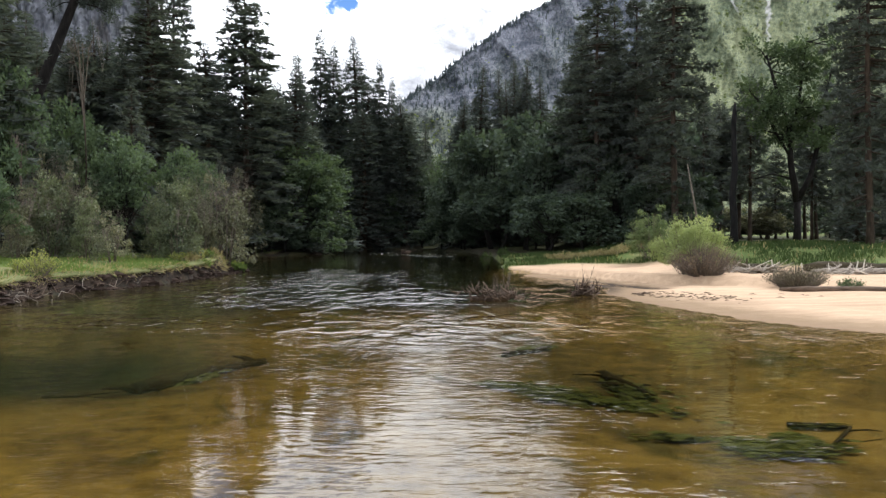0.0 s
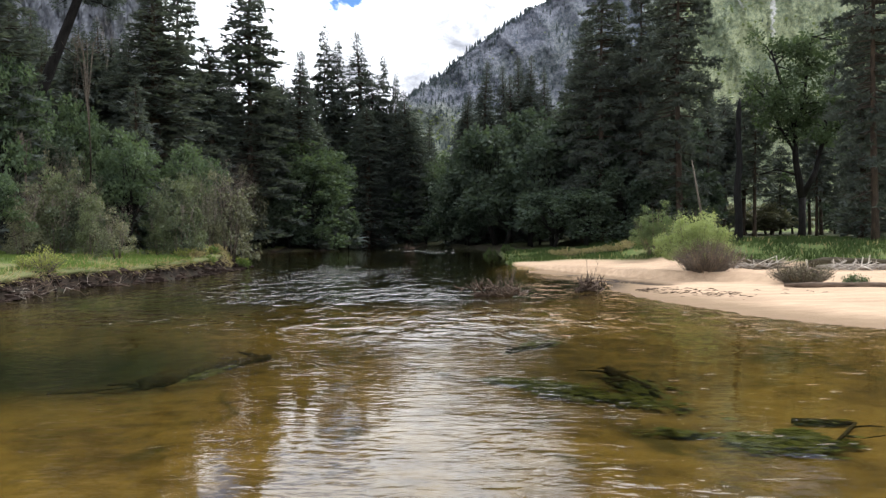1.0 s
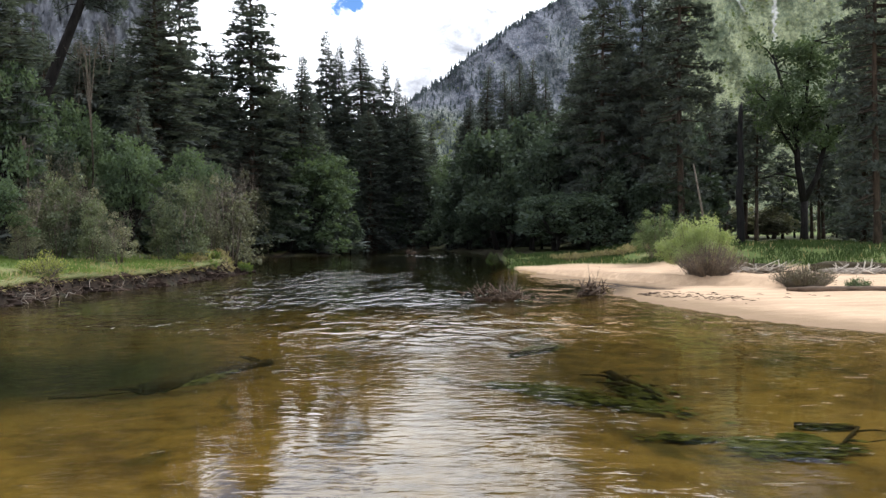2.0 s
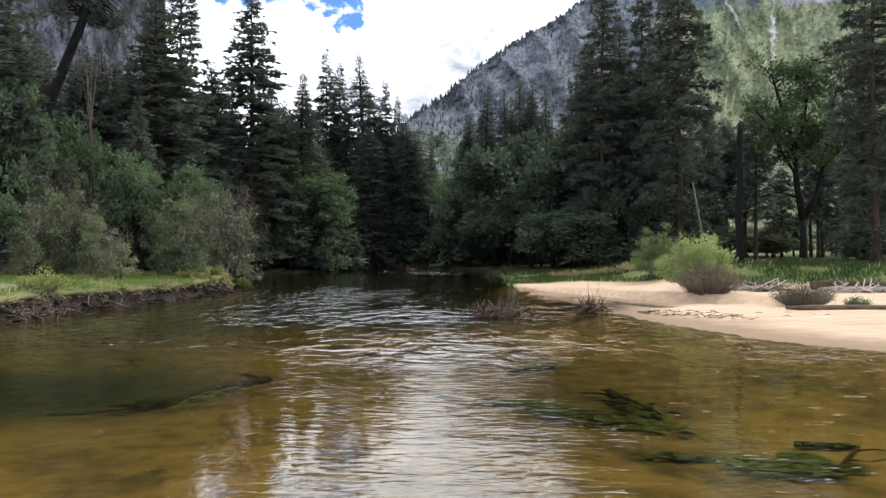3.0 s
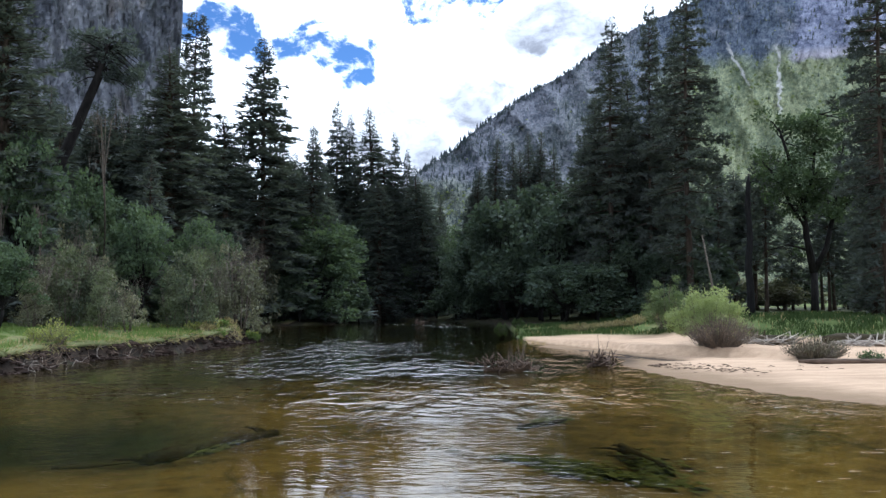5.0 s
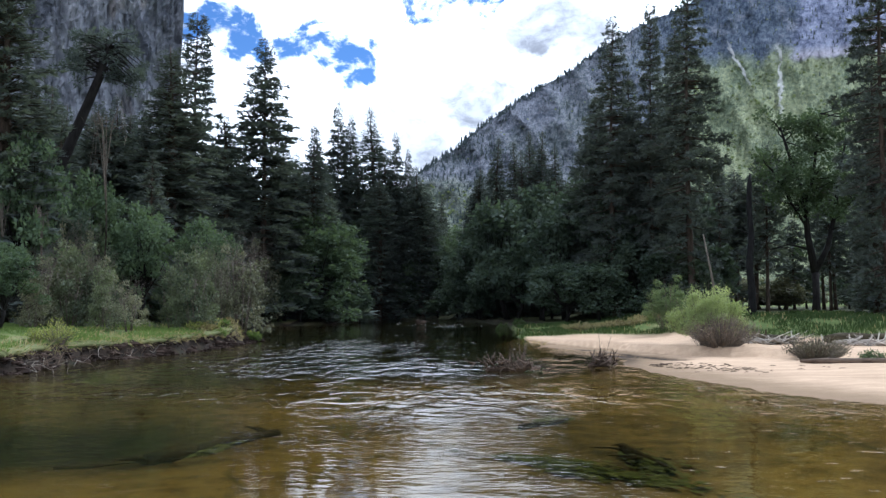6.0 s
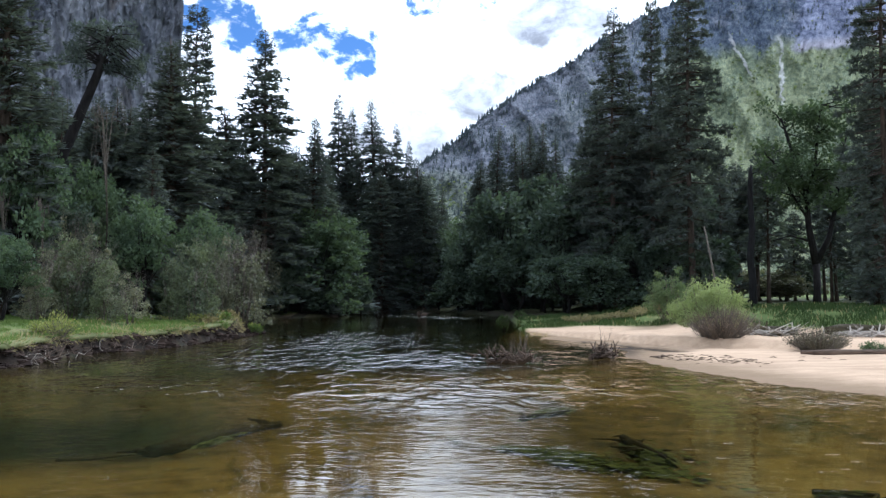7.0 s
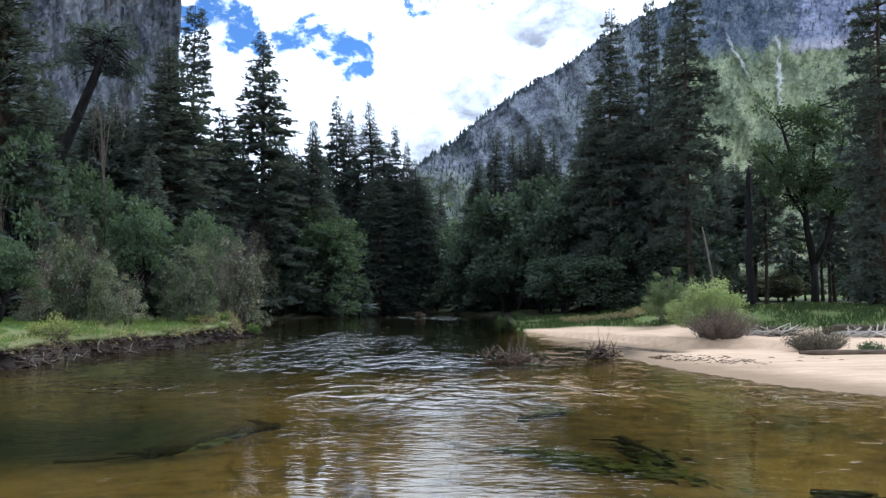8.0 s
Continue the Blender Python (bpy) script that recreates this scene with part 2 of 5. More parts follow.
def slope_material():
    """The mountainside: broken grey rock with dark wooded soil, a brushy apron, two pale chutes and a bare rock face.
    Blue distance haze is painted into its colours.
    """
    m, n = material("hazed_mountain_slope")
    at = n.vec("NORMALIZE", where(n)).outputs[0]
    at = n.stretch(at, 1300.0, 1300.0, 1300.0)
    xyz = n.add("ShaderNodeSeparateXYZ", {0: at})
    across, height = xyz.outputs[0], xyz.outputs[2]
    tilted = n.vec("ADD", at, n.stretch(n.noise(at, 0.022, 5.0, 0.62).outputs[1], 34.0, 34.0, 34.0)).outputs[0]
    large = n.noise(tilted, 0.016, 5.0, 0.6).outputs[0]
    ledge = n.noise(n.stretch(tilted, 1.0, 1.0, 2.2), 0.050, 6.0, 0.68).outputs[0]
    grain = n.noise(at, 0.24, 6.0, 0.80).outputs[0]
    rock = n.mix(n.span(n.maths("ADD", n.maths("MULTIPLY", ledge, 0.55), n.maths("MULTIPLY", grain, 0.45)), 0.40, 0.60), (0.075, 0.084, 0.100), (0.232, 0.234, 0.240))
    # soil goes bluer to the right, as haze put into the colour
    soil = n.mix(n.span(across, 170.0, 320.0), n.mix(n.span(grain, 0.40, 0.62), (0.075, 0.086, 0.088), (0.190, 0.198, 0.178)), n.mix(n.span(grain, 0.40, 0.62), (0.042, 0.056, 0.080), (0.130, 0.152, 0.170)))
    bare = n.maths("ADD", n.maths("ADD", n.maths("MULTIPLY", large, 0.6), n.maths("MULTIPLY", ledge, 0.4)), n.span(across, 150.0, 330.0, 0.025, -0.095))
    col = n.mix(n.span(bare, 0.41, 0.58), soil, rock)
    # the apron of green brush below the cliffs, and a green toe at the valley floor
    wander = n.maths("MULTIPLY", n.maths("SUBTRACT", n.noise(at, 0.03, 5.0, 0.6).outputs[0], 0.5), 90.0)
    apron = n.maths("MULTIPLY", n.span(n.maths("ADD", across, wander), 265.0, 335.0), n.span(n.maths("ADD", height, wander), 318.0, 348.0, 1.0, 0.0))
    toe = n.span(n.maths("ADD", height, wander), 150.0, 190.0, 0.5, 0.0)
    brush = n.mix(n.span(n.maths("ADD", n.maths("MULTIPLY", large, 0.4), n.maths("MULTIPLY", grain, 0.6)), 0.40, 0.60), (0.125, 0.152, 0.088), (0.330, 0.345, 0.180))
    col = n.mix(n.maths("MAXIMUM", apron, toe), col, brush)
    # bare rock face with a pale foot, and two washed-out chutes
    face = n.maths("MULTIPLY", n.span(n.maths("ADD", across, n.maths("MULTIPLY", wander, 0.5)), 440.0, 462.0), n.span(n.maths("ADD", height, n.maths("MULTIPLY", wander, 0.3)), 322.0, 330.0))
    col = n.mix(face, col, n.mix(n.span(n.maths("ADD", n.maths("MULTIPLY", ledge, 0.5), n.maths("MULTIPLY", grain, 0.5)), 0.40, 0.60), (0.085, 0.097, 0.140), (0.29, 0.30, 0.355)))
    col = n.mix(n.maths("MULTIPLY", face, n.span(height, 328.0, 344.0, 0.7, 0.0)), col, (0.58, 0.52, 0.50))
    wig = n.maths("MULTIPLY", n.maths("SUBTRACT", n.noise(at, 0.06, 4.0, 0.6).outputs[0], 0.5), 26.0)
    for foot, lean, low, high, wide in CHUTES:
        off = n.maths("SUBTRACT", across, n.maths("ADD", n.maths("MULTIPLY_ADD", height, lean, foot), wig))
        line = n.maths("MULTIPLY", n.span(n.maths("ABSOLUTE", off), wide * 0.4, wide, 0.8, 0.0), n.maths("MULTIPLY", n.span(height, low - 14, low + 14), n.span(height, high - 10, high + 10, 1.0, 0.0)))
        col = n.mix(line, col, (0.60, 0.57, 0.50))
    # pale blue lift over the whole slope stands in for distance haze
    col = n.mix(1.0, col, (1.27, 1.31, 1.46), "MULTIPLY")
    canopy = n.add("ShaderNodeTexVoronoi", {"Vector": n.vec("ADD", at, n.stretch(n.noise(at, 0.12, 3.0, 0.6).outputs[1], 9.0, 9.0, 9.0)).outputs[0], "Scale": 0.13}, feature="SMOOTH_F1").outputs["Distance"]
    relief = n.maths("SUBTRACT", n.maths("ADD", ledge, n.maths("MULTIPLY", grain, 0.45)), n.maths("MULTIPLY", n.maths("MULTIPLY", canopy, apron), 0.9))
    p = n.add("ShaderNodeBsdfPrincipled", {"Base Color": col, "Roughness": 0.95, "Specular IOR Level": 0.1, "Normal": n.bump(relief, 1.0, 14.0)})
    n.out(p.outputs[0])
    return m


CHUTES = [(576.0, -0.58, 300.0, 352.0, 3.0), (465.0, -0.085, 258.0, 345.0, 2.4)]
RIFFLES = [(-0.4, 31.0, 6.0, 6.0, 2.2), (-3.6, 43.0, 8.5, 6.5, 2.4), (-9.5, 58.0, 7.0, 18.0, 3.6), (-12.0, 31.0, 4.5, 3.5, 1.2), (-4.0, 112.0, 9.0, 8.0, 6.0), (12.5, 31.0, 6.5, 12.0, 0.4)]
WAVE = 0.05
M_GROUND, M_WATER = ground_material(), water_material()
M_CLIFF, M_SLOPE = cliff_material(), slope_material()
# brush tones raised above leaf green to carry the haze in the colour
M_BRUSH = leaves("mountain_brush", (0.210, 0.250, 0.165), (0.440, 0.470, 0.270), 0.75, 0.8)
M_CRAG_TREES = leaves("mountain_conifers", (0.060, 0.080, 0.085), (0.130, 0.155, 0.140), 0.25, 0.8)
M_FIR = leaves("fir_needles", (0.066, 0.080, 0.072), (0.114, 0.133, 0.108), 0.36)
M_PINE = leaves("pine_needles", (0.072, 0.085, 0.076), (0.124, 0.140, 0.110), 0.36)
M_BROAD = leaves("alder_leaves", (0.044, 0.064, 0.046), (0.104, 0.132, 0.082), 0.38)
M_OAK = leaves("oak_leaves", (0.060, 0.088, 0.044), (0.124, 0.164, 0.076), 0.36)
M_BRIGHT = leaves("fresh_green_leaves", (0.056, 0.084, 0.048), (0.140, 0.184, 0.092), 0.40)
M_OLIVE = leaves("olive_shrub_leaves", (0.042, 0.055, 0.038), (0.190, 0.208, 0.100), 0.28)
M_GREY = leaves("grey_shrub_leaves", (0.056, 0.062, 0.046), (0.285, 0.276, 0.150), 0.25)
M_WILLOW = leaves("willow_leaves", (0.21, 0.255, 0.095), (0.43, 0.48, 0.20), 0.4)
M_DULL = leaves("dull_willow_leaves", (0.095, 0.130, 0.055), (0.215, 0.255, 0.110), 0.38)
M_RUST = leaves("russet_twigs", (0.10, 0.070, 0.045), (0.24, 0.175, 0.115), 0.1)
M_DUN = leaves("dun_twig_leaves", (0.070, 0.066, 0.040), (0.195, 0.175, 0.098), 0.15)
# meadow grass with tree shade darkened into its colour; M_TURF is the brighter bank grass
M_SHADED_GRASS = leaves("shaded_grass_blades", (0.036, 0.060, 0.017), (0.082, 0.115, 0.034), 0.3)
M_TURF = leaves("fresh_turf_blades", (0.09, 0.142, 0.032), (0.20, 0.255, 0.068), 0.35)
M_YELLOW = leaves("yellow_weed_leaves", (0.17, 0.19, 0.05), (0.40, 0.40, 0.12), 0.35)
M_STRAW = leaves("dry_straw_blades", (0.22, 0.18, 0.08), (0.42, 0.35, 0.17), 0.3)
M_WEED = leaves("waterweed_strands", (0.120, 0.150, 0.044), (0.235, 0.265, 0.085), 0.25)
M_BARK = bark("conifer_bark", (0.022, 0.017, 0.013), (0.090, 0.066, 0.048))
M_OAKBARK = bark("oak_bark", (0.007, 0.006, 0.006), (0.026, 0.023, 0.021))
M_CHAR = bark("charred_wood", (0.004, 0.004, 0.004), (0.017, 0.016, 0.016))
M_DRIFT = bark("weathered_driftwood", (0.10, 0.085, 0.07), (0.40, 0.35, 0.29), 9.0, True)
M_ROOT = bark("brown_root_wood", (0.036, 0.026, 0.019), (0.165, 0.120, 0.088), 9.0, True)
# sunken wood, and the dark logs that paint shade into the driftwood pile
M_SUNK_AND_GAP = bark("waterlogged_and_gap_wood", (0.022, 0.019, 0.012), (0.075, 0.060, 0.034), 7.0, True)
M_TWIG = bark("grey_twig_bark", (0.07, 0.058, 0.045), (0.20, 0.17, 0.135), 12.0)


# ---- mesh helpers ----
def link_mesh(name, verts, faces, mat, parent=None, label="", smooth=False):
    me = bpy.data.meshes.new(name)
    me.from_pydata([tuple(v) for v in verts], [], faces)
    me.materials.append(mat)
    if smooth:
        me.polygons.foreach_set("use_smooth", [True] * len(me.polygons))
    me.update()
    ob = new(name, me)
    ob.parent = parent
    return tagged(ob, label)


class Shape:
    """Collects tubes and leaf blades for one mesh."""

    def __init__(self):
        self.v, self.f = [], []

    def tube(self, points, radii, sides=6, rng=None, rough=0.0, cap=True):
        start, prev = len(self.v), None
        for i, (p, r) in enumerate(zip(points, radii)):
            p = Vector(p)
            d = (Vector(points[min(i + 1, len(points) - 1)]) - Vector(points[max(i - 1, 0)])).normalized()
            a = d.orthogonal().normalized() if prev is None else (prev - d * prev.dot(d)).normalized()
            prev = a
            b = d.cross(a)
            for k in range(sides):
                t = 2 * math.pi * k / sides
                q = r * (1 + (rng.uniform(-rough, rough) if rng else 0))
                self.v.append(p + a * (math.cos(t) * q) + b * (math.sin(t) * q))
        for i in range(len(points) - 1):
            for k in range(sides):
                j = (k + 1) % sides
                o = start + i * sides
                self.f.append((o + k, o + j, o + sides + j, o + sides + k))
        if cap:
            self.f.append(tuple(start + k for k in reversed(range(sides))))
            self.f.append(tuple(start + (len(points) - 1) * sides + k for k in range(sides)))

    def blade(self, p, d, size, wide, up):
        """A leaf or spray: a kite from p along d."""
        s = d.cross(up)
        if s.length < 1e-4:
            s = d.orthogonal()
        s = s.normalized() * (size * wide)
        o = len(self.v)
        mid = p + d * (size * 0.45)
        self.v += [p, mid + s, p + d * size, mid - s]
        self.f.append((o, o + 1, o + 2, o + 3))

    def spike(self, p, d, size, wide, up):
        """A needle spray: one narrow triangle from p along d."""
        s = d.cross(up)
        if s.length < 1e-4:
            s = d.orthogonal()
        s = s.normalized() * (size * wide)
        o = len(self.v)
        self.v += [p - s, p + s, p + d * size]
        self.f.append((o, o + 1, o + 2))

    def mesh(self, name, mat, parent=None, label="", smooth=False):
        return link_mesh(name, self.v, self.f, mat, parent, label, smooth)


def rnd_dir(rng):
    while True:
        v = Vector((rng.uniform(-1, 1), rng.uniform(-1, 1), rng.uniform(-1, 1)))
        if 0.05 < v.length < 1:
            return v.normalized()


# ---- ground, river bed and water ----
LEFT_SHORE = [(-60, -90), (-34, -60), (-30, 0), (-26, 22), (-22.5, 33), (-20.1, 39.3), (-20.4, 43.1), (-20.3, 46.8), (-18.9, 49.4), (-17.4, 52.8), (-16.8, 57.3), (-16.2, 64.1),
              (-16.0, 70.0), (-17.8, 72.6), (-22, 77), (-27, 86), (-27.5, 97), (-22, 105), (-16.5, 111), (-12.5, 117.5), (-14, 121), (-24, 126), (-50, 134), (-90, 140)]
RIGHT_SHORE = [(-90, 165), (-50, 156), (-24, 146), (-10, 139), (-1, 131), (3.5, 122), (5.8, 103.2), (6.0, 92), (6.4, 84), (5.3, 77.8), (5.6, 71.0), (6.8, 66.4), (5.2, 62.6), (7.3, 59.2), (8.7, 55.4), (9.2, 49.4), (8.2, 45.2),
               (8.6, 42.3), (10.0, 37.0), (11.5, 32.5), (13.0, 30.0), (14.4, 28.4), (16.5, 26.3), (24, 16), (34, -10), (40, -60), (10, -90)]
RIVER = np.array(LEFT_SHORE + RIGHT_SHORE, float)


def shore_distance(x, y):
    """Distance to the waterline, positive on land; and whether the nearest stretch is the left bank."""
    best, inside, left = np.full(x.shape, 1e9), np.zeros(x.shape, bool), np.zeros(x.shape, bool)
    k = len(RIVER)
    for i in range(k):
        (ax, ay), (bx, by) = RIVER[i], RIVER[(i + 1) % k]
        t = np.clip(((x - ax) * (bx - ax) + (y - ay) * (by - ay)) / ((bx - ax) ** 2 + (by - ay) ** 2), 0, 1)
        d = np.hypot(x - ax - t * (bx - ax), y - ay - t * (by - ay))
        near = d < best
        best = np.where(near, d, best)
        left = np.where(near, i < len(LEFT_SHORE), left)
        if ay != by:
            cross = ((ay > y) != (by > y)) & (x < (bx - ax) * (y - ay) / (by - ay) + ax)
            inside ^= cross
    return np.where(inside, -best, best), left


def wobble(x, y, scale, seed):
    """Cheap smooth noise from sines, about -1 to 1."""
    r, total = np.random.RandomState(seed), 0.0
    for _ in range(6):
        a, f, p = r.uniform(0, 6.28), scale * r.uniform(0.6, 1.9), r.uniform(0, 6.28)
        total = total + np.sin((x * math.cos(a) + y * math.sin(a)) * f + p)
    return total / 3.2


def ease(v, a, b):
    t = np.clip((v - a) / (b - a), 0, 1)
    return t * t * (3 - 2 * t)


def terrain(x, y):
    """Height and the masks of turf, bare soil with far-bank shade, river bed and its painted dimness."""
    x, y = np.asarray(x, float), np.asarray(y, float)
    d, left = shore_distance(x, y)
    ragged = d + 0.28 * wobble(x, y, 2.1, 3) + 0.15 * wobble(x, y, 5.2, 8)
    rough = 0.06 * wobble(x, y, 0.9, 1) + 0.03 * wobble(x, y, 3.1, 2)
    bank_top = 1.06 + 0.10 * wobble(x, y, 0.35, 5) + 0.42 * np.exp(-((x + 15.8) ** 2 + (y - 66) ** 2) / 26)
    bank_top = bank_top * (1 - 0.5 * ease(y, 73, 80))
    bank_top = bank_top * (1 - 0.7 * np.exp(-((x + 15.0) ** 2 + (y - 71.5) ** 2) / 9))
    zl = bank_top * ease(ragged, 0.0, 0.75 + 1.6 * ease(y, 64, 70)) + 0.018 * np.maximum(d - 2, 0) + rough * ease(d, 0.8, 3)
    zl = np.where(d > 30, np.minimum(zl, 1.4 + 0 * d), zl)
    beach = 0.17 * ease(d, 0, 5) + 0.13 * ease(d, 4, 12) + 0.05 * wobble(x, y, 0.38, 11) * ease(d, 1.5, 5) + 0.02 * wobble(x, y, 1.7, 12) * ease(d, 0.5, 2)
    # the upper bar stands behind a low scarp, a wet swale lies at its foot
    brink = np.interp(x, [4, 5.8, 7.5, 10, 12.5, 15, 17.5, 20, 24, 40], [71, 69, 63.5, 57, 52, 49.2, 47.6, 47.4, 47.4, 47.4])
    back = (y - brink) * np.interp(x, [5, 12, 16, 20], [0.40, 0.48, 0.8, 0.9]) + 0.30 * wobble(x, y, 0.8, 14)
    shelf = np.interp(x, [5.5, 7, 9, 14, 17.5, 19.5, 24], [0.14, 0.32, 0.46, 0.52, 0.46, 0.28, 0.28]) * ease(back, 0, 0.24) * (1 - 0.7 * ease(back, 0.8, 5.5) * (1 - ease(x, 14, 18)))
    along = np.clip(((x - 7.6) * 4.6 + (y - 57.5) * -9.6) / (4.6 ** 2 + 9.6 ** 2), 0, 1)
    swale = np.exp(-((np.hypot(x - 7.6 - 4.6 * along, y - 57.5 + 9.6 * along) + 0.2 * wobble(x, y, 1.4, 15)) / (1.35 - 0.8 * along)) ** 2) * (1 - 0.35 * along)
    beach = (beach + shelf) * (1 - 1.3 * swale)
    inland = ease(y + 0.9 * np.maximum(x - 11, 0) + 0.9 * wobble(x, y, 0.25, 6), 70.5, 89)
    inland = np.maximum(inland, ease(x, 34, 48))
    far_right = (y > 84) & ~left
    zr = beach + (0.25 + 0.95 * ease(x, 10, 26)) * inland + rough * inland
    zr = np.where(far_right, np.maximum(zr, 0.4 * ease(ragged, 0, 1.2) + 0.35 * ease(d, 1, 12)), zr)
    land = np.where(left, zl, zr)
    depth = 0.30 * ease(-d, 0, 2.5) + 0.30 * ease(-d, 2, 8) + 0.30 * ease(-d, 6, 16) * (0.6 + 0.4 * wobble(x, y, 0.12, 9))
    pool = 0.8 * np.exp(-(((x + 14.8) / 4.4) ** 2 + ((y - 27) / 5.0) ** 2)) + 0.75 * ease(y, 36, 56)
    depth = depth + pool * ease(-d, 0.3, 4) + 0.05 * wobble(x, y, 1.1, 21) + 0.03 * wobble(x, y, 3.0, 22)
    z = np.where(d > 0, np.maximum(land, -0.12), -np.maximum(depth, 0.02))
    grass_r = np.maximum(ease(inland, 0.02, 0.25), np.where(far_right, ease(d, 0.3, 2.0), 0.0))
    grass = np.where(left, ease(ragged, 0.68, 0.95), grass_r)
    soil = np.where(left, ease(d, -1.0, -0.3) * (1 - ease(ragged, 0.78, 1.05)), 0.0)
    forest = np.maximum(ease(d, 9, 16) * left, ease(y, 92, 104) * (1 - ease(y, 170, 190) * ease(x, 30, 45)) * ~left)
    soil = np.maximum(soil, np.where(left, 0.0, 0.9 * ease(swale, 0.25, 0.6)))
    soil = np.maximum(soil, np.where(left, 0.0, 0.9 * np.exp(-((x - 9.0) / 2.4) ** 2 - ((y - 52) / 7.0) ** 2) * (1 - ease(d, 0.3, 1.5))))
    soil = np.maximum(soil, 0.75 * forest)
    # far shore painted with dark earth to stand for the shadow on it
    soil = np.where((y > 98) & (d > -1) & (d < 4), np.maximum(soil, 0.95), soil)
    bed = ease(-d, -0.05, 0.5)
    # bed darkened under far and left water, standing for depth and mirrored trees
    dim_bed = np.maximum(ease(y + 0.25 * x, 38, 56) * np.maximum(ease(-d, 0.4, 3.0), ease(y, 72, 78)), np.minimum(1, 1.25 * np.exp(-(((x + 13.0) / 7.5) ** 2 + ((y - 26.5) / 6.5) ** 2))))
    dim_bed = np.maximum(dim_bed, 0.92 * left * ease(y, 31, 41) * (1 - ease(-d, 7, 16)))
    dim_bed = np.maximum(dim_bed, 0.72 * ease(-x, 2, 14) * ease(y, 25, 37) * ease(-d, 0.5, 3))
    dim_bed = np.maximum(dim_bed, 0.48 * np.exp(-(((x - 3.4) / 3.0) ** 2 + ((y - 25) / 8.0) ** 2)))
    dim_bed = np.maximum(dim_bed, np.exp(-((x - 7.6) / 2.6) ** 2 - ((y - 54.5) / 7.0) ** 2))
    dim_bed = np.maximum(dim_bed, 0.62 * ease(-x, 7, 14) * ease(y, 20, 27))
    return z, grass, soil, bed, dim_bed


def height_at(x, y):
    return float(terrain(np.array([x]), np.array([y]))[0][0])


def stops(fine_a, fine_b, step, far):
    mid = list(np.arange(fine_a, fine_b, step))
    lo, hi, s = [], [], step
    a, b = fine_a, mid[-1]
    while a > -far or b < far:
        s *= 1.22
        a, b = a - s, b + s
        if a > -far:
            lo.append(a)
        if b < far:
            hi.append(b)
    return np.array([-far] + lo[::-1] + mid + hi + [far])


def build_ground():
    xs, ys = stops(-26, 30, 0.33, 3500), stops(12, 82, 0.36, 3500)
    gx, gy = np.meshgrid(xs, ys)
    x, y = gx.ravel(), gy.ravel()
    z, grass, soil, bed, dim_bed = terrain(x, y)
    w, k = len(xs), len(ys)
    i = (np.arange(k - 1)[:, None] * w + np.arange(w - 1)[None, :]).ravel()
    faces = np.stack([i, i + 1, i + w + 1, i + w], 1)
    me = bpy.data.meshes.new("ground")
    me.from_pydata(np.stack([x, y, z], 1).tolist(), [], faces.tolist())
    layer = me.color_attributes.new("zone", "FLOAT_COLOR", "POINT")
    layer.data.foreach_set("color", np.stack([grass, soil, bed, dim_bed], 1).ravel())
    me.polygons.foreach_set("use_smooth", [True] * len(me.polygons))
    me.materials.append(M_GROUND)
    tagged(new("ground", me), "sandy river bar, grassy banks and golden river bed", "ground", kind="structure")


def build_water():
    xs, ys = np.linspace(-95, 45, 90), np.linspace(-85, 190, 160)
    gx, gy = np.meshgrid(xs, ys)
    x, y = gx.ravel(), gy.ravel()
    z = 0.008 * wobble(x, y, 1.5, 31)
    w, k = len(xs), len(ys)
    i = (np.arange(k - 1)[:, None] * w + np.arange(w - 1)[None, :]).ravel()
    ob = link_mesh("water", np.stack([x, y, z], 1).tolist(), np.stack([i, i + 1, i + w + 1, i + w], 1).tolist(), M_WATER, smooth=True)
    ob.visible_shadow = False
    tagged(ob, "clear tea-coloured rippling river water mirroring the sky", "river", kind="structure")


build_ground()
build_water()


# ---- mountains ----
ICO_T = (1 + 5 ** 0.5) / 2
ICO_V = [Vector(v).normalized() for v in ((-1, ICO_T, 0), (1, ICO_T, 0), (-1, -ICO_T, 0), (1, -ICO_T, 0), (0, -1, ICO_T), (0, 1, ICO_T), (0, -1, -ICO_T), (0, 1, -ICO_T), (ICO_T, 0, -1), (ICO_T, 0, 1), (-ICO_T, 0, -1), (-ICO_T, 0, 1))]
ICO_F = [f for f in ((a, b, c) for a in range(12) for b in range(a + 1, 12) for c in range(b + 1, 12)) if all((ICO_V[p] - ICO_V[q]).length < 1.1 for p, q in ((f[0], f[1]), (f[1], f[2]), (f[0], f[2])))]
ICO_F = [f if (ICO_V[f[1]] - ICO_V[f[0]]).cross(ICO_V[f[2]] - ICO_V[f[0]]).dot(ICO_V[f[0]]) > 0 else (f[0], f[2], f[1]) for f in ICO_F]


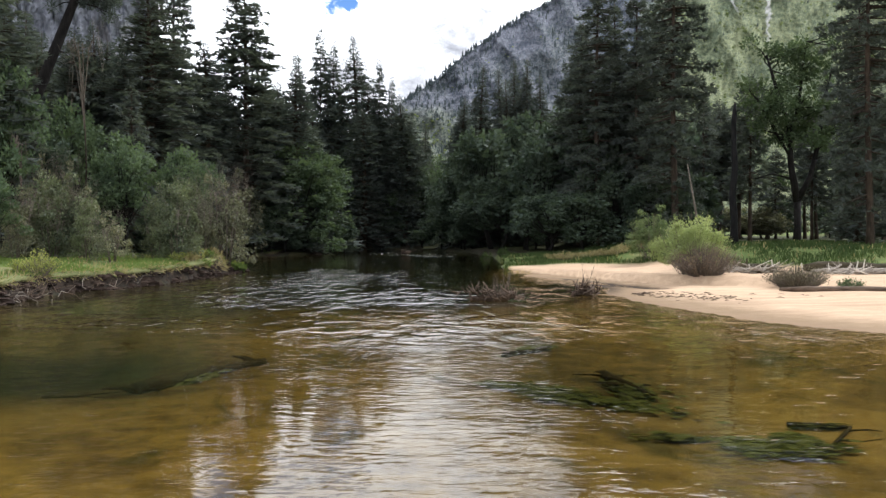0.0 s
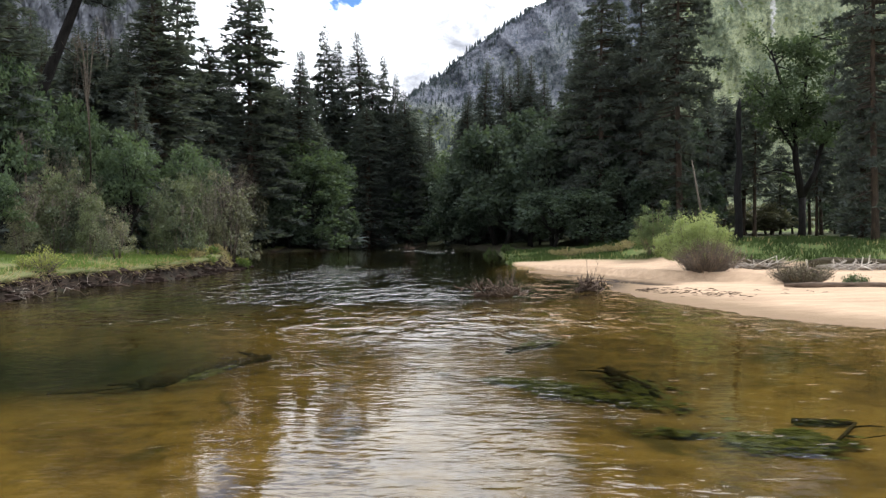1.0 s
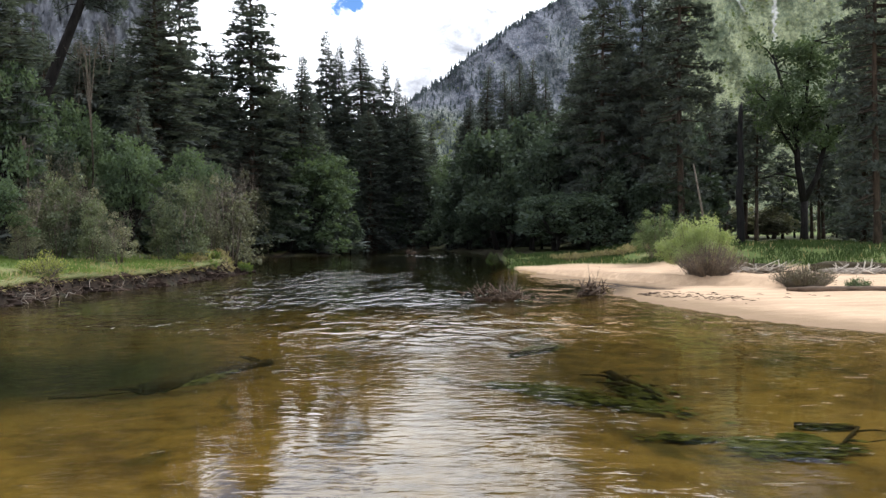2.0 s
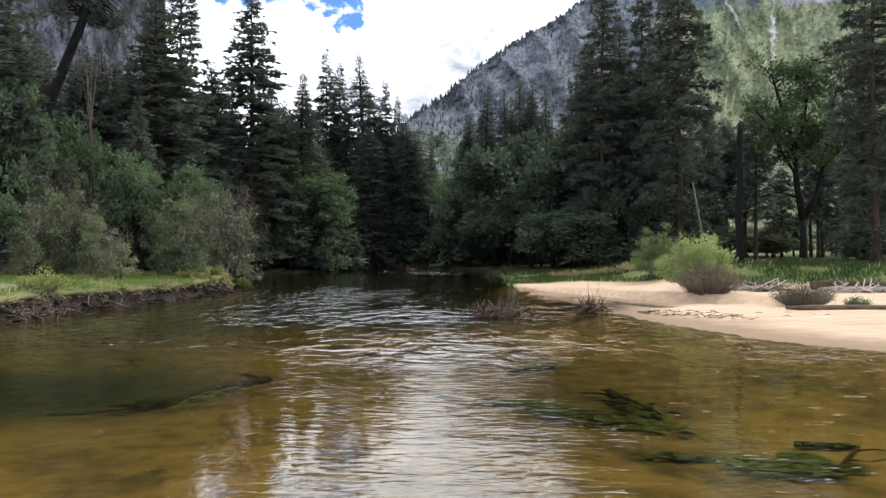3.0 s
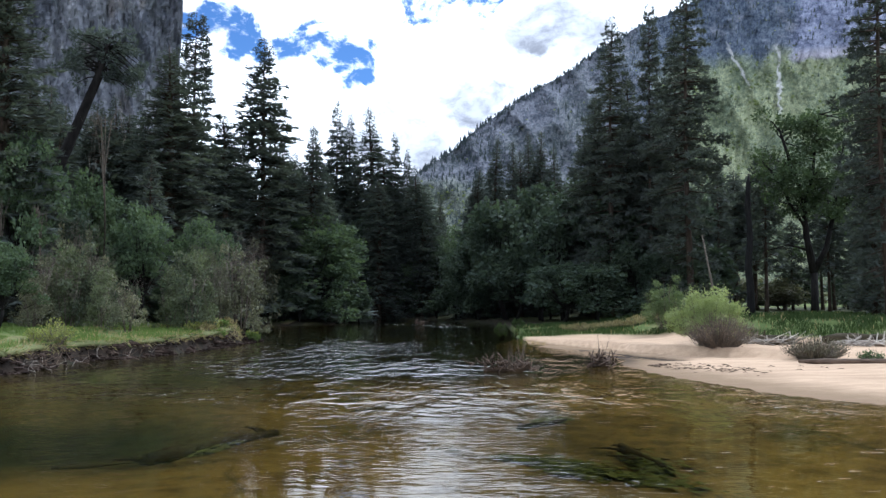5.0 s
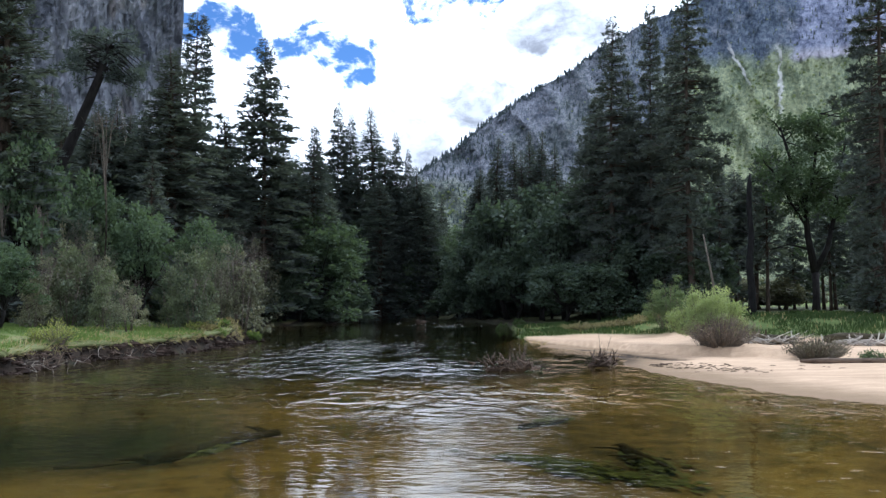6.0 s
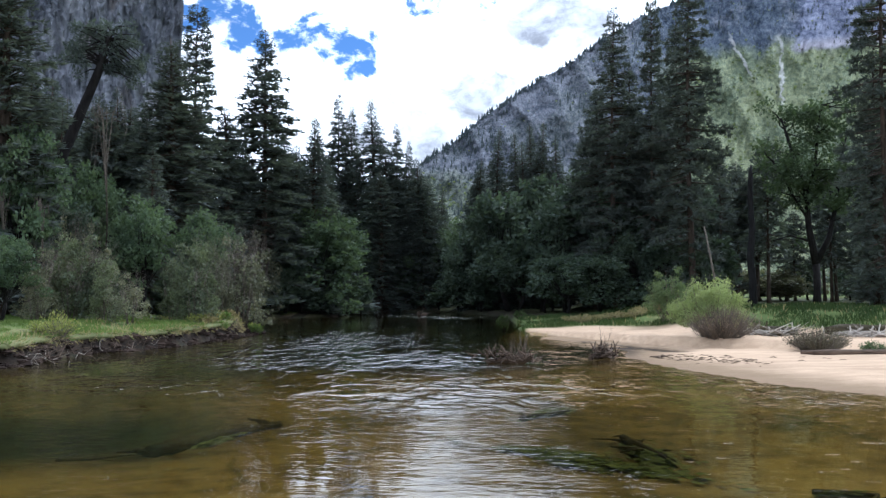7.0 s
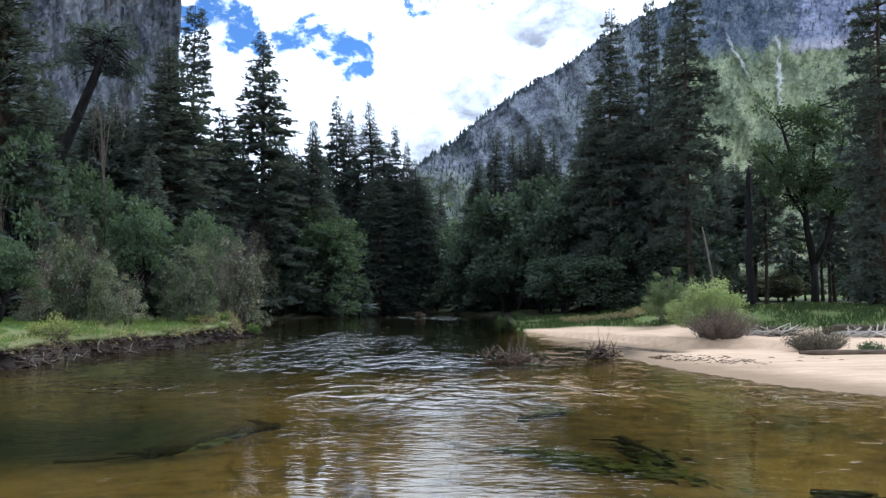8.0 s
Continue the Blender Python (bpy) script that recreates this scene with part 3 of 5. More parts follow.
def build_mountain():
    """The wooded granite mountainside that falls from the right to the valley floor."""
    rows, near = 120, 1000.0
    az = np.concatenate([np.linspace(-9.0, 28, 370), np.linspace(28.5, 62, 40)])
    cols = len(az)
    crest = np.interp(az, [-9, -6.5, -4.5, -3.0, -1.7, -0.6, 1.7, 4.3, 7.0, 9.2, 11.8, 16.3, 22, 30, 62],
                      [0.01, 0.05, 0.10, 0.146, 0.163, 0.177, 0.209, 0.239, 0.265, 0.291, 0.315, 0.345, 0.385, 0.42, 0.42])
    verts = []
    for j in range(rows + 8):
        v = min(j / rows, 1.0)
        for i in range(cols):
            a = radians(az[i])
            top = near * crest[i] / (1 - 1.15 * crest[i])
            z = top * v
            tilt = z / (near + 1.15 * z)
            n1 = noise.fractal(Vector((az[i] * 0.42 + v * 2.2, v * 4.0, 2.0)), 0.9, 2.1, 5)
            n2 = noise.fractal(Vector((az[i] * 1.9 + v * 3.0, v * 9.0, 5.0)), 0.7, 2.1, 6)
            gully = abs(noise.noise(Vector((az[i] * 0.55 + v * 3.2, v * 1.6, 9.0))))
            crag = abs(noise.noise(Vector((az[i] * 2.4 - v * 5.0, v * 14.0, 3.0))))
            far = near + 1.15 * z + (15 * n1 + 11 * n2 + 46 * gully - 14 * crag) * min(1, v * 3) * (0.4 + 0.6 * top / 400)
            z = tilt * far + (4 * n2 + 2 * n1) * v
            if j > rows:
                far, z = far + 60 * (j - rows), z - 30 * (j - rows)
            verts.append((math.sin(a) * far, math.cos(a) * far, z - 6))
    faces = [(j * cols + i, j * cols + i + 1, (j + 1) * cols + i + 1, (j + 1) * cols + i) for j in range(rows + 7) for i in range(cols - 1)]
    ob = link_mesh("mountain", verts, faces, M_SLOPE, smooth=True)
    tagged(ob, "granite mountainside with green brush, gullies and scattered trees", "mountain", kind="structure")
    # conifers on the slope and along its crest, rounded brush on the apron
    rng, trees, brush = random.Random(5), Shape(), Shape()
    for k in range(8000):
        on_crest = k < 1100
        i = int(rng.uniform(0, 1) * 369)
        j = rows - int(abs(rng.gauss(0, 1.6))) if on_crest else int(rng.uniform(0.1, 0.99) * rows)
        p = Vector(verts[j * cols + i]) + Vector((rng.uniform(-4, 4), rng.uniform(-4, 4), -1))
        up = 1300 * p.z / p.length
        apron = az[i] > 13.5 and up < 325 + rng.gauss(0, 9)
        if not on_crest and (apron and rng.random() < 0.97 or noise.noise(p * 0.016) < rng.uniform(-0.35, 0.25)):
            continue
        h = rng.uniform(4, 10) if on_crest else rng.uniform(4, 9)
        for lo, hi, wide in ((0.0, 0.65, 0.22), (0.35, 1.0, 0.15)):
            o, turn = len(trees.v), rng.uniform(0, 1.2)
            trees.v += [p + Vector((math.cos(turn + 1.2566 * q) * h * wide * rng.uniform(0.7, 1.2), math.sin(turn + 1.2566 * q) * h * wide * rng.uniform(0.7, 1.2), h * lo)) for q in range(5)] + [p + Vector((0, 0, h * hi))]
            trees.f += [(o + q, o + (q + 1) % 5, o + 5) for q in range(5)]
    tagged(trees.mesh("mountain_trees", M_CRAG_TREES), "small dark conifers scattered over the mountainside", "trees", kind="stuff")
    for k in range(4600):
        i, j = int(rng.uniform(0.0, 1.0) * 369), int(rng.uniform(0.08, 0.92) * rows)
        p = Vector(verts[j * cols + i])
        up, side = 1300 * p.z / p.length, az[i] + rng.gauss(0, 0.6)
        grown = side > 13.5 and up < 328 + rng.gauss(0, 10) or up < 160 + rng.gauss(0, 10)
        if not grown and rng.random() > 0.10 or abs(noise.noise(Vector((az[i] * 0.9, 0.2 * up * 0.01, 7.0)))) < 0.03:
            continue
        r = rng.uniform(0.9, 2.4) if grown else rng.uniform(0.8, 1.8)
        p = p + Vector((rng.uniform(-4, 4), rng.uniform(-4, 4), r * 0.3))
        o = len(brush.v)
        brush.v += [p + Vector((v.x * r * rng.uniform(0.8, 1.3), v.y * r * rng.uniform(0.8, 1.3), v.z * r * rng.uniform(0.6, 1.0))) for v in ICO_V]
        brush.f += [tuple(o + q for q in f) for f in ICO_F]
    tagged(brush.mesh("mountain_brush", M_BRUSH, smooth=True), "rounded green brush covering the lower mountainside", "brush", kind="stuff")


def build_cliff():
    """The sheer granite wall; its edge turns away from the river."""
    verts = []
    heights = np.concatenate([np.linspace(0, 0.50, 150), np.linspace(0.53, 1.0, 16)])
    across = np.concatenate([np.linspace(0, 0.42, 30), np.linspace(0.425, 0.9, 220), np.linspace(0.905, 1.0, 24)])
    rows, cols = len(heights), len(across)
    for v in heights:
        z = 950 * v
        edge = -17.75 - 0.45 * (1 - v) + 1.6 * max(0.0, 0.28 - v)
        for u in across:
            if u < 0.9:
                az, far = -62 + (edge + 62) * (u / 0.9), 1150.0
            else:
                az, far = edge - 3.0 * ((u - 0.9) / 0.1), 1150.0 + 500 * (u - 0.9) / 0.1
            rib = noise.fractal(Vector((az * 0.30, v * 0.9, 3.0)), 0.9, 2.2, 6) * 45 + noise.fractal(Vector((az * 1.3 + v * 8, v * 16.0, 8.0)), 0.8, 2.1, 5) * 16
            rib += noise.fractal(Vector((az * 4.0 + v * 20, v * 40.0, 6.0)), 0.7, 2.1, 4) * 7
            far += rib + 60 * (v if u < 0.9 else 0) - 330 * max(0.0, 0.26 - v)
            a = radians(az + 0.16 * noise.noise(Vector((v * 14, u * 3, 1.0))))
            verts.append((math.sin(a) * far, math.cos(a) * far, z - 5))
    faces = [(j * cols + i, j * cols + i + 1, (j + 1) * cols + i + 1, (j + 1) * cols + i) for j in range(rows - 1) for i in range(cols - 1)]
    tagged(link_mesh("cliff", verts, faces, M_CLIFF), "sheer grey granite cliff with dark vertical streaks and tan panels", "cliff", kind="structure")


build_mountain()
build_cliff()


# ---- trees ----
def conifer(name, seed, h, wide, base, dens, rise, droop, fill, spacing, power, mat, label, radius=0.42, size=(0.38, 0.72), tuft=4):
    rng = random.Random(seed)
    root = tagged(new(name), label, "tree", "conifers along the river")
    wood, needles = Shape(), Shape()
    sway = Vector((rng.uniform(-1, 1), rng.uniform(-1, 1), 0)) * 0.012 * h
    zs = [h * k / 16 for k in range(17)]
    axis = [Vector((0, 0, z - 0.4 if z == 0 else z)) + sway * math.sin(3.0 * z / h) for z in zs]
    wood.tube(axis, [radius * (1 - 0.96 * z / h) * (1.25 if z == 0 else 1) for z in zs], 8, rng, 0.06)
    z = base * h
    while z < h * 0.985:
        f = (z - base * h) / (h * (1 - base))
        reach = wide * ((1 - f) ** power) * (0.86 + 0.14 * math.sin(f * 9 + seed)) * min(1.0, 0.8 + f * 2.0) + 0.12
        hub = Vector((0, 0, z)) + sway * math.sin(3.0 * z / h)
        for _ in range(rng.choice((4, 5, 5, 6))):
            a = rng.uniform(0, 6.283)
            length = reach * rng.choice((0.55, 0.8, 0.95, 1.05, 1.15)) * rng.uniform(0.85, 1.1)
            out = Vector((math.cos(a), math.sin(a), 0))
            side = Vector((-out.y, out.x, 0))
            up = rise * (0.3 + f) - 0.25 * (1 - f)
            zz = rng.uniform(-0.6, 0.6)

            def along(s):
                return hub + out * (length * s) + Vector((0, 0, zz + length * (up * s - droop * s * s)))
            if length > 0.7:
                wood.tube([along(0), along(0.95)], [0.05 + 0.012 * length, 0.014], 3, cap=False)
            for _ in range(max(2 if tuft > 4 else 3, int(length * dens * (0.28 + 0.40 * f) * 4 / tuft))):
                s = fill + (1 - fill) * rng.random() ** 0.75
                spread = 0.34 * length * (1.12 - s) + 0.06
                off = rng.uniform(-1, 1)
                p = along(s) + side * (off * spread) + Vector((0, 0, rng.uniform(-0.22, 0.14)))
                d = (out * rng.uniform(0.2, 1) + side * off * 0.9 + Vector((0, 0, rng.uniform(-0.45, 0.45)))).normalized()
                for _ in range(tuft):
                    e = (d + rnd_dir(rng) * (0.75 if tuft == 4 else 1.1)).normalized()
                    needles.spike(p, e, rng.uniform(*size) * (1.14 - 0.60 * f) * min(1.0, 0.4 + reach / 2.6), rng.uniform(0.13, 0.22), rnd_dir(rng) + Vector((0, 0, 0.4)))
        z += spacing * rng.uniform(0.7, 1.3) * (0.38 + 0.62 * (1 - f))
    wood.mesh("trunk", M_BARK, root, smooth=True)
    needles.mesh("crown", mat, root)
    return root


def broadleaf(name, seed, h, wide, mat, wood_mat, label, category="tree", group="broadleaf trees on the banks", clumps=54, per=84, leaf=(0.34, 0.60), stems=1, low=0.15, fork=0.3, twigs=0, radius=None, lobe=0.58):
    rng = random.Random(seed)
    root = tagged(new(name), label, category, group)
    wood, crown = Shape(), Shape()
    radius = radius or 0.016 * h + 0.03
    centre, half = h * (0.5 + low / 2), h * (1 - low) / 2
    feet = []
    for k in range(stems):
        a = 6.283 * k / stems + rng.uniform(-0.4, 0.4)
        foot = Vector((math.cos(a), math.sin(a), 0)) * (0.10 * wide if stems > 1 else 0)
        lean = Vector((math.cos(a), math.sin(a), 0)) * (0.35 * wide if stems > 1 else rng.uniform(0, 0.15) * wide)
        top = foot + lean + Vector((0, 0, h * (fork + (0.35 if stems > 1 else 0.0))))
        pts = [foot + Vector((0, 0, -0.3)), foot.lerp(top, 0.5) + rnd_dir(rng) * 0.03 * h, top]
        wood.tube(pts, [radius * 1.2, radius * 0.85, radius * 0.6], 7, rng, 0.08)
        feet.append(pts)
    for c in range(clumps):
        d = rnd_dir(rng)
        q = 0.84 + (0.95 if stems > 1 else lobe) * noise.noise(d * (3.0 if stems > 1 else 1.9) + Vector((seed * 3.7, 0, 0)))
        r = rng.uniform(0.35, 1.0) ** 0.5 * q
        taper = 1.0 - 0.35 * max(0.0, d.z) ** 2
        if d.z < 0:
            taper = math.sqrt((1 - 0.45 * d.z * d.z) / max(0.05, 1 - d.z * d.z))
        p = Vector((d.x * wide * r * taper * 0.86, d.y * wide * r * taper * 0.86, centre + d.z * half * r * 0.88))
        pts = rng.choice(feet)
        start = pts[1].lerp(pts[2], rng.uniform(0.2, 1.0))
        bend = start.lerp(p, 0.55) + Vector((0, 0, -0.06 * h * rng.random())) + rnd_dir(rng) * 0.03 * h
        wood.tube([start, bend, p], [radius * 0.34, radius * 0.2, radius * 0.05], 4, cap=False)
        size = (rng.uniform(0.12, 0.27) if stems > 1 else rng.uniform(0.14, 0.29)) * wide
        for _ in range(per):
            e = rnd_dir(rng)
            e.z = e.z * 0.75 + 0.12
            spot = p + e * (size * rng.uniform(0.45, 1.08))
            if spot.z < 0.05:
                continue
            dd = (e * 0.7 + rnd_dir(rng) * 0.8 + Vector((0, 0, -0.15))).normalized()
            crown.blade(spot, dd, rng.uniform(*leaf), rng.uniform(0.25, 0.42), rnd_dir(rng) * 0.8 + Vector((0, 0, 0.8)))
    for _ in range(twigs):
        pts = rng.choice(feet)
        start = pts[1].lerp(pts[2], rng.uniform(0.3, 1.0))
        d = (rnd_dir(rng) * 0.75 + Vector((0, 0, 1.0))).normalized()
        tip = Vector((d.x * wide * 0.95, d.y * wide * 0.95, h * rng.uniform(0.75, 1.12)))
        bend = start.lerp(tip, 0.5) + rnd_dir(rng) * 0.05 * h
        wood.tube([start, bend, tip], [radius * 0.22, radius * 0.14, radius * 0.05], 3, cap=False)
        for _ in range(3):
            b = bend.lerp(tip, rng.uniform(0.2, 0.9))
            wood.tube([b, b + (d * 0.6 + rnd_dir(rng)) * 0.09 * h], [radius * 0.08, radius * 0.04], 3, cap=False)
    wood.mesh("trunk" if stems == 1 else "stem_clump", wood_mat, root, smooth=True)
    crown.mesh("crown" if stems == 1 else "foliage", mat, root)
    return root


def plant(proto, nominal, rows, rng, label=""):
    """Copies of a proto tree; a row is x, y, height and half-width of the crown."""
    h0, w0 = nominal
    first = proto["planted"] if "planted" in proto else 0
    for x, y, h, w in rows:
        ob = copy_thing(proto, Matrix.Identity(4)) if first else proto
        first = 1
        ob.location, ob.rotation_euler = (x, y, height_at(x, y) - 0.05), (0, 0, rng.uniform(0, 6.28))
        ob.scale = (w / w0, w / w0, h / h0)
        if label:
            tagged(ob, label)
    proto["planted"] = 1


TREE_RNG = random.Random(77)
FIR_A = conifer("fir_tree", 1, 34, 3.6, 0.03, 8.4, 0.30, 0.32, 0.12, 0.42, 0.62, M_FIR, "tall dark fir with a dense pointed crown")
FIR_B = conifer("fir_tree", 2, 34, 3.6, 0.03, 8.6, 0.25, 0.40, 0.12, 0.44, 0.70, M_FIR, "tall dark fir with drooping layered boughs")
FIR_C = conifer("cedar_tree", 3, 34, 3.4, 0.03, 10, 0.40, 0.22, 0.10, 0.42, 0.62, M_PINE, "dark green incense cedar with a full tapering crown")
PINE_A = conifer("pine_tree", 4, 34, 3.6, 0.10, 33, 0.30, 0.24, 0.40, 0.74, 0.62, M_PINE, "tall ponderosa pine with open tufted boughs and bare trunk", 0.26, (0.30, 0.54), 11)
PINE_C = conifer("pine_tree", 9, 34, 3.6, 0.06, 28, 0.26, 0.30, 0.20, 0.62, 0.68, M_PINE, "tall broad pine with level tiers of boughs", 0.24, (0.34, 0.60))
PINE_B = conifer("pine_tree", 5, 34, 3.6, 0.12, 34, 0.42, 0.24, 0.34, 0.80, 0.60, M_PINE, "tall sparse pine with gaps between its boughs", 0.26, (0.3, 0.6))
FIR_D = conifer("fir_tree", 6, 20, 3.4, 0.02, 6.0, 0.30, 0.30, 0.12, 0.66, 0.75, M_FIR, "dark fir in the shaded forest behind the bank", 0.3, (0.65, 1.15))
FIR_E = conifer("fir_tree", 7, 20, 3.4, 0.02, 6.0, 0.35, 0.28, 0.12, 0.70, 0.65, M_PINE, "dark pine in the shaded forest behind the bank", 0.3, (0.65, 1.15))
FIR_F = conifer("pine_tree", 8, 20, 2.8, 0.34, 9.0, 0.35, 0.28, 0.15, 0.66, 0.45, M_PINE, "slim forest pine with a bare lower trunk", 0.26, (0.6, 1.05))
KINDS = {"f": FIR_F, "d": FIR_D, "e": FIR_E, "a": FIR_A, "b": FIR_B, "c": FIR_C, "p": PINE_A, "q": PINE_C, "s": PINE_B}

LEFT_CONIFERS = [("c", -35.4, 66.0, 31.5, 6.1), ("a", -41.1, 70.0, 33.3, 6.9), ("b", -43.7, 95.0, 24.1, 5.9), ("c", -42.3, 100.0, 22.9, 6.2),
    ("a", -40.3, 105.0, 25.3, 7.1), ("c", -30.5, 89.5, 29.3, 7.4), ("s", -30.7, 99.5, 36.6, 5.9), ("a", -28.1, 101.5, 25.1, 5.0),
    ("q", -24.7, 108.0, 35.9, 8.2), ("b", -19.5, 115.0, 26.1, 5.0), ("q", -21.2, 149.0, 37.4, 5.4), ("q", -19.0, 150.0, 35.2, 5.0), ("b", -24.6, 146.0, 32.6, 6.0),
    ("b", -15.6, 146.0, 35.4, 7.4), ("q", -10.7, 143.5, 30.9, 4.3), ("q", -8.6, 143.0, 27.9, 3.6), ("a", -12.8, 144.0, 26.6, 6.4),
    ("b", -6.7, 140.5, 21.8, 5.2), ("b", -28.4, 112.0, 21.6, 6.2), ("a", -29.4, 151.5, 24.9, 7.1), ("a", -24.6, 120.0, 22.0, 6.2),
    ("b", -27.9, 152.0, 26.7, 7.1), ("b", -32.6, 153.5, 23.7, 6.4), ("a", -30.7, 98.0, 20.5, 6.1), ("b", -35.3, 100.0, 19.6, 6.2),
    ("a", -42.6, 85.0, 24.4, 5.8), ("d", -25.3, 122.0, 20.5, 6.0), ("e", -26.8, 151.0, 24.3, 7.5), ("d", -22.5, 149.0, 24.5, 7.4),
    ("e", -17.7, 147.5, 24.7, 7.3), ("d", -19.9, 148.0, 22.9, 7.3), ("e", -18.6, 118.0, 16.8, 6.6), ("d", -22.5, 118.0, 16.4, 6.6),
    ("e", -14.3, 145.5, 22.5, 7.2), ("d", -26.0, 118.0, 18.7, 6.6), ("d", -29.5, 112.0, 18.6, 6.2), ("b", -22.6, 118.0, 23.0, 5.2),
    ("e", -38.2, 92.0, 22.6, 5.6), ("d", -35.5, 96.0, 23.5, 5.2), ("e", -33.6, 93.0, 20.8, 5.0), ("d", -44.0, 92.0, 24.6, 5.6), ("b", -47.0, 98.0, 27.0, 6.0), ("e", -39.0, 92.0, 23.4, 5.0), ("b", -38.7, 96.0, 25.6, 4.6), ("d", -32.9, 90.0, 21.6, 4.6), ("e", -32.9, 94.0, 21.4, 4.8), ("b", -32.5, 98.0, 25.4, 4.8), ("e", -41.0, 88.0, 21.4, 5.0), ("a", -33.3, 122.0, 26.4, 5.6), ("b", -32.4, 128.0, 26.2, 6.0), ("a", -25.2, 122.0, 24.8, 6.2), ("b", -24.4, 126.0, 24.0, 5.8), ("a", -24.5, 140.0, 24.8, 5.8), ("b", -21.0, 140.0, 24.2, 6.0), ("a", -13.0, 138.0, 23.0, 5.6), ("b", -7.3, 141.0, 24.6, 5.6), ("a", -6.0, 150.0, 22.0, 5.4)]
RIGHT_CONIFERS = [("b", 6.0, 131.0, 27.4, 4.6), ("b", 8.1, 134.0, 27.2, 4.4), ("b", 10.4, 132.0, 28.2, 4.5), ("b", 12.5, 130.0, 28.1, 4.5),
    ("b", 13.9, 128.0, 25.2, 4.2), ("b", 3.3, 133.0, 23.0, 4.6), ("b", 8.9, 129.0, 25.0, 4.2), ("b", 2.6, 134.0, 21.5, 5.0), ("c", -4.0, 190.0, 24.9, 4.6), ("b", -7.6, 200.0, 23.2, 5.9),
    ("p", 17.5, 98.0, 34.4, 5.6), ("c", 16.7, 105.0, 26.9, 5.8), ("s", 21.2, 96.0, 35.2, 3.5), ("p", 24.0, 90.0, 37.0, 5.6),
    ("p", 25.1, 101.0, 33.9, 4.6), ("c", 20.2, 104.0, 28.7, 5.2), ("c", 23.4, 104.0, 23.9, 6.3), ("p", 35.3, 72.0, 36.6, 4.5),
    ("c", 40.9, 86.0, 27.4, 3.4), ("c", 43.1, 80.0, 34.0, 6.2), ("f", 42.1, 125.0, 18.4, 4.7), ("f", 42.5, 135.0, 21.5, 4.5),
    ("c", 54.3, 115.0, 21.6, 5.1)]


BROAD_A = broadleaf("alder_tree", 11, 14, 5, M_BROAD, M_OAKBARK, "round-headed green alder at the water's edge", low=0.06)
BROAD_B = broadleaf("cottonwood_tree", 12, 14, 5, M_BROAD, M_OAKBARK, "full green cottonwood with foliage down to the bank", low=0.02, clumps=60)
BROAD_L = broadleaf("understorey_tree", 16, 8, 3.2, M_BROAD, M_OAKBARK, "small green understorey tree in the shade", low=0.02, clumps=30, per=40, leaf=(0.45, 0.8))
THICKET = broadleaf("thicket_tree", 18, 8, 3.2, M_GREY, M_TWIG, "grey-green thicket in the undergrowth behind the trunks", low=0.02, clumps=30, per=50, leaf=(0.4, 0.75))
BROAD_C = broadleaf("maple_tree", 13, 14, 5, M_BRIGHT, M_OAKBARK, "fresh green maple with layered foliage", low=0.08, clumps=60, per=135, leaf=(0.24, 0.46), lobe=1.0)
SHRUB_A = broadleaf("riverside_shrub", 14, 6, 3, M_OLIVE, M_TWIG, "olive-grey bushy shrub on the grassy bank", "shrub", "shrubs on the grassy bank", 58, 84, (0.14, 0.28), 6, -0.1, 0.3, 22, 0.045)
SHRUB_B = broadleaf("riverside_shrub", 15, 6, 3, M_GREY, M_TWIG, "grey twiggy shrub with pale sparse leaves", "shrub", "shrubs on the grassy bank", 48, 62, (0.13, 0.25), 8, -0.1, 0.3, 60, 0.05)
SHRUB_C = broadleaf("riverside_shrub", 17, 6, 2.4, M_GREY, M_TWIG, "tall upright olive shrub with bare twigs on top", "shrub", "shrubs on the grassy bank", 54, 80, (0.13, 0.26), 9, -0.1, 0.4, 70, 0.055)
KINDS.update({"T": THICKET, "U": SHRUB_C, "L": BROAD_L, "A": BROAD_A, "B": BROAD_B, "C": BROAD_C, "S": SHRUB_A, "G": SHRUB_B})
CENTRE_TREES = [("C", -19.0, 114.5, 15.5, 7.4), ("C", -17.0, 116.5, 14.7, 5.5), ("A", -16.3, 146.5, 20.0, 8.2), ("A", -19.0, 147.5, 10.5, 5.7),
    ("C", -7.2, 142.0, 11.4, 4.3), ("B", -3.7, 142.0, 14.2, 4.3), ("C", -1.0, 150.0, 16.8, 4.3), ("C", -10.3, 143.5, 9.7, 3.6),
    ("C", -5.2, 150.0, 10.7, 4.6), ("B", 0.4, 134.0, 11.4, 4.1), ("A", -22.3, 110.0, 7.7, 4.2), ("C", -26.8, 72.0, 11.2, 3.5),
    ("C", -21.4, 72.0, 10.1, 2.8), ("C", -33.4, 66.0, 16.6, 3.7), ("C", -29.9, 56.0, 6.4, 2.6), ("C", -35.4, 82.0, 16.5, 4.2),
    ("A", -30.5, 94.0, 9.7, 4.0), ("B", -33.9, 74.0, 11.5, 3.8)]
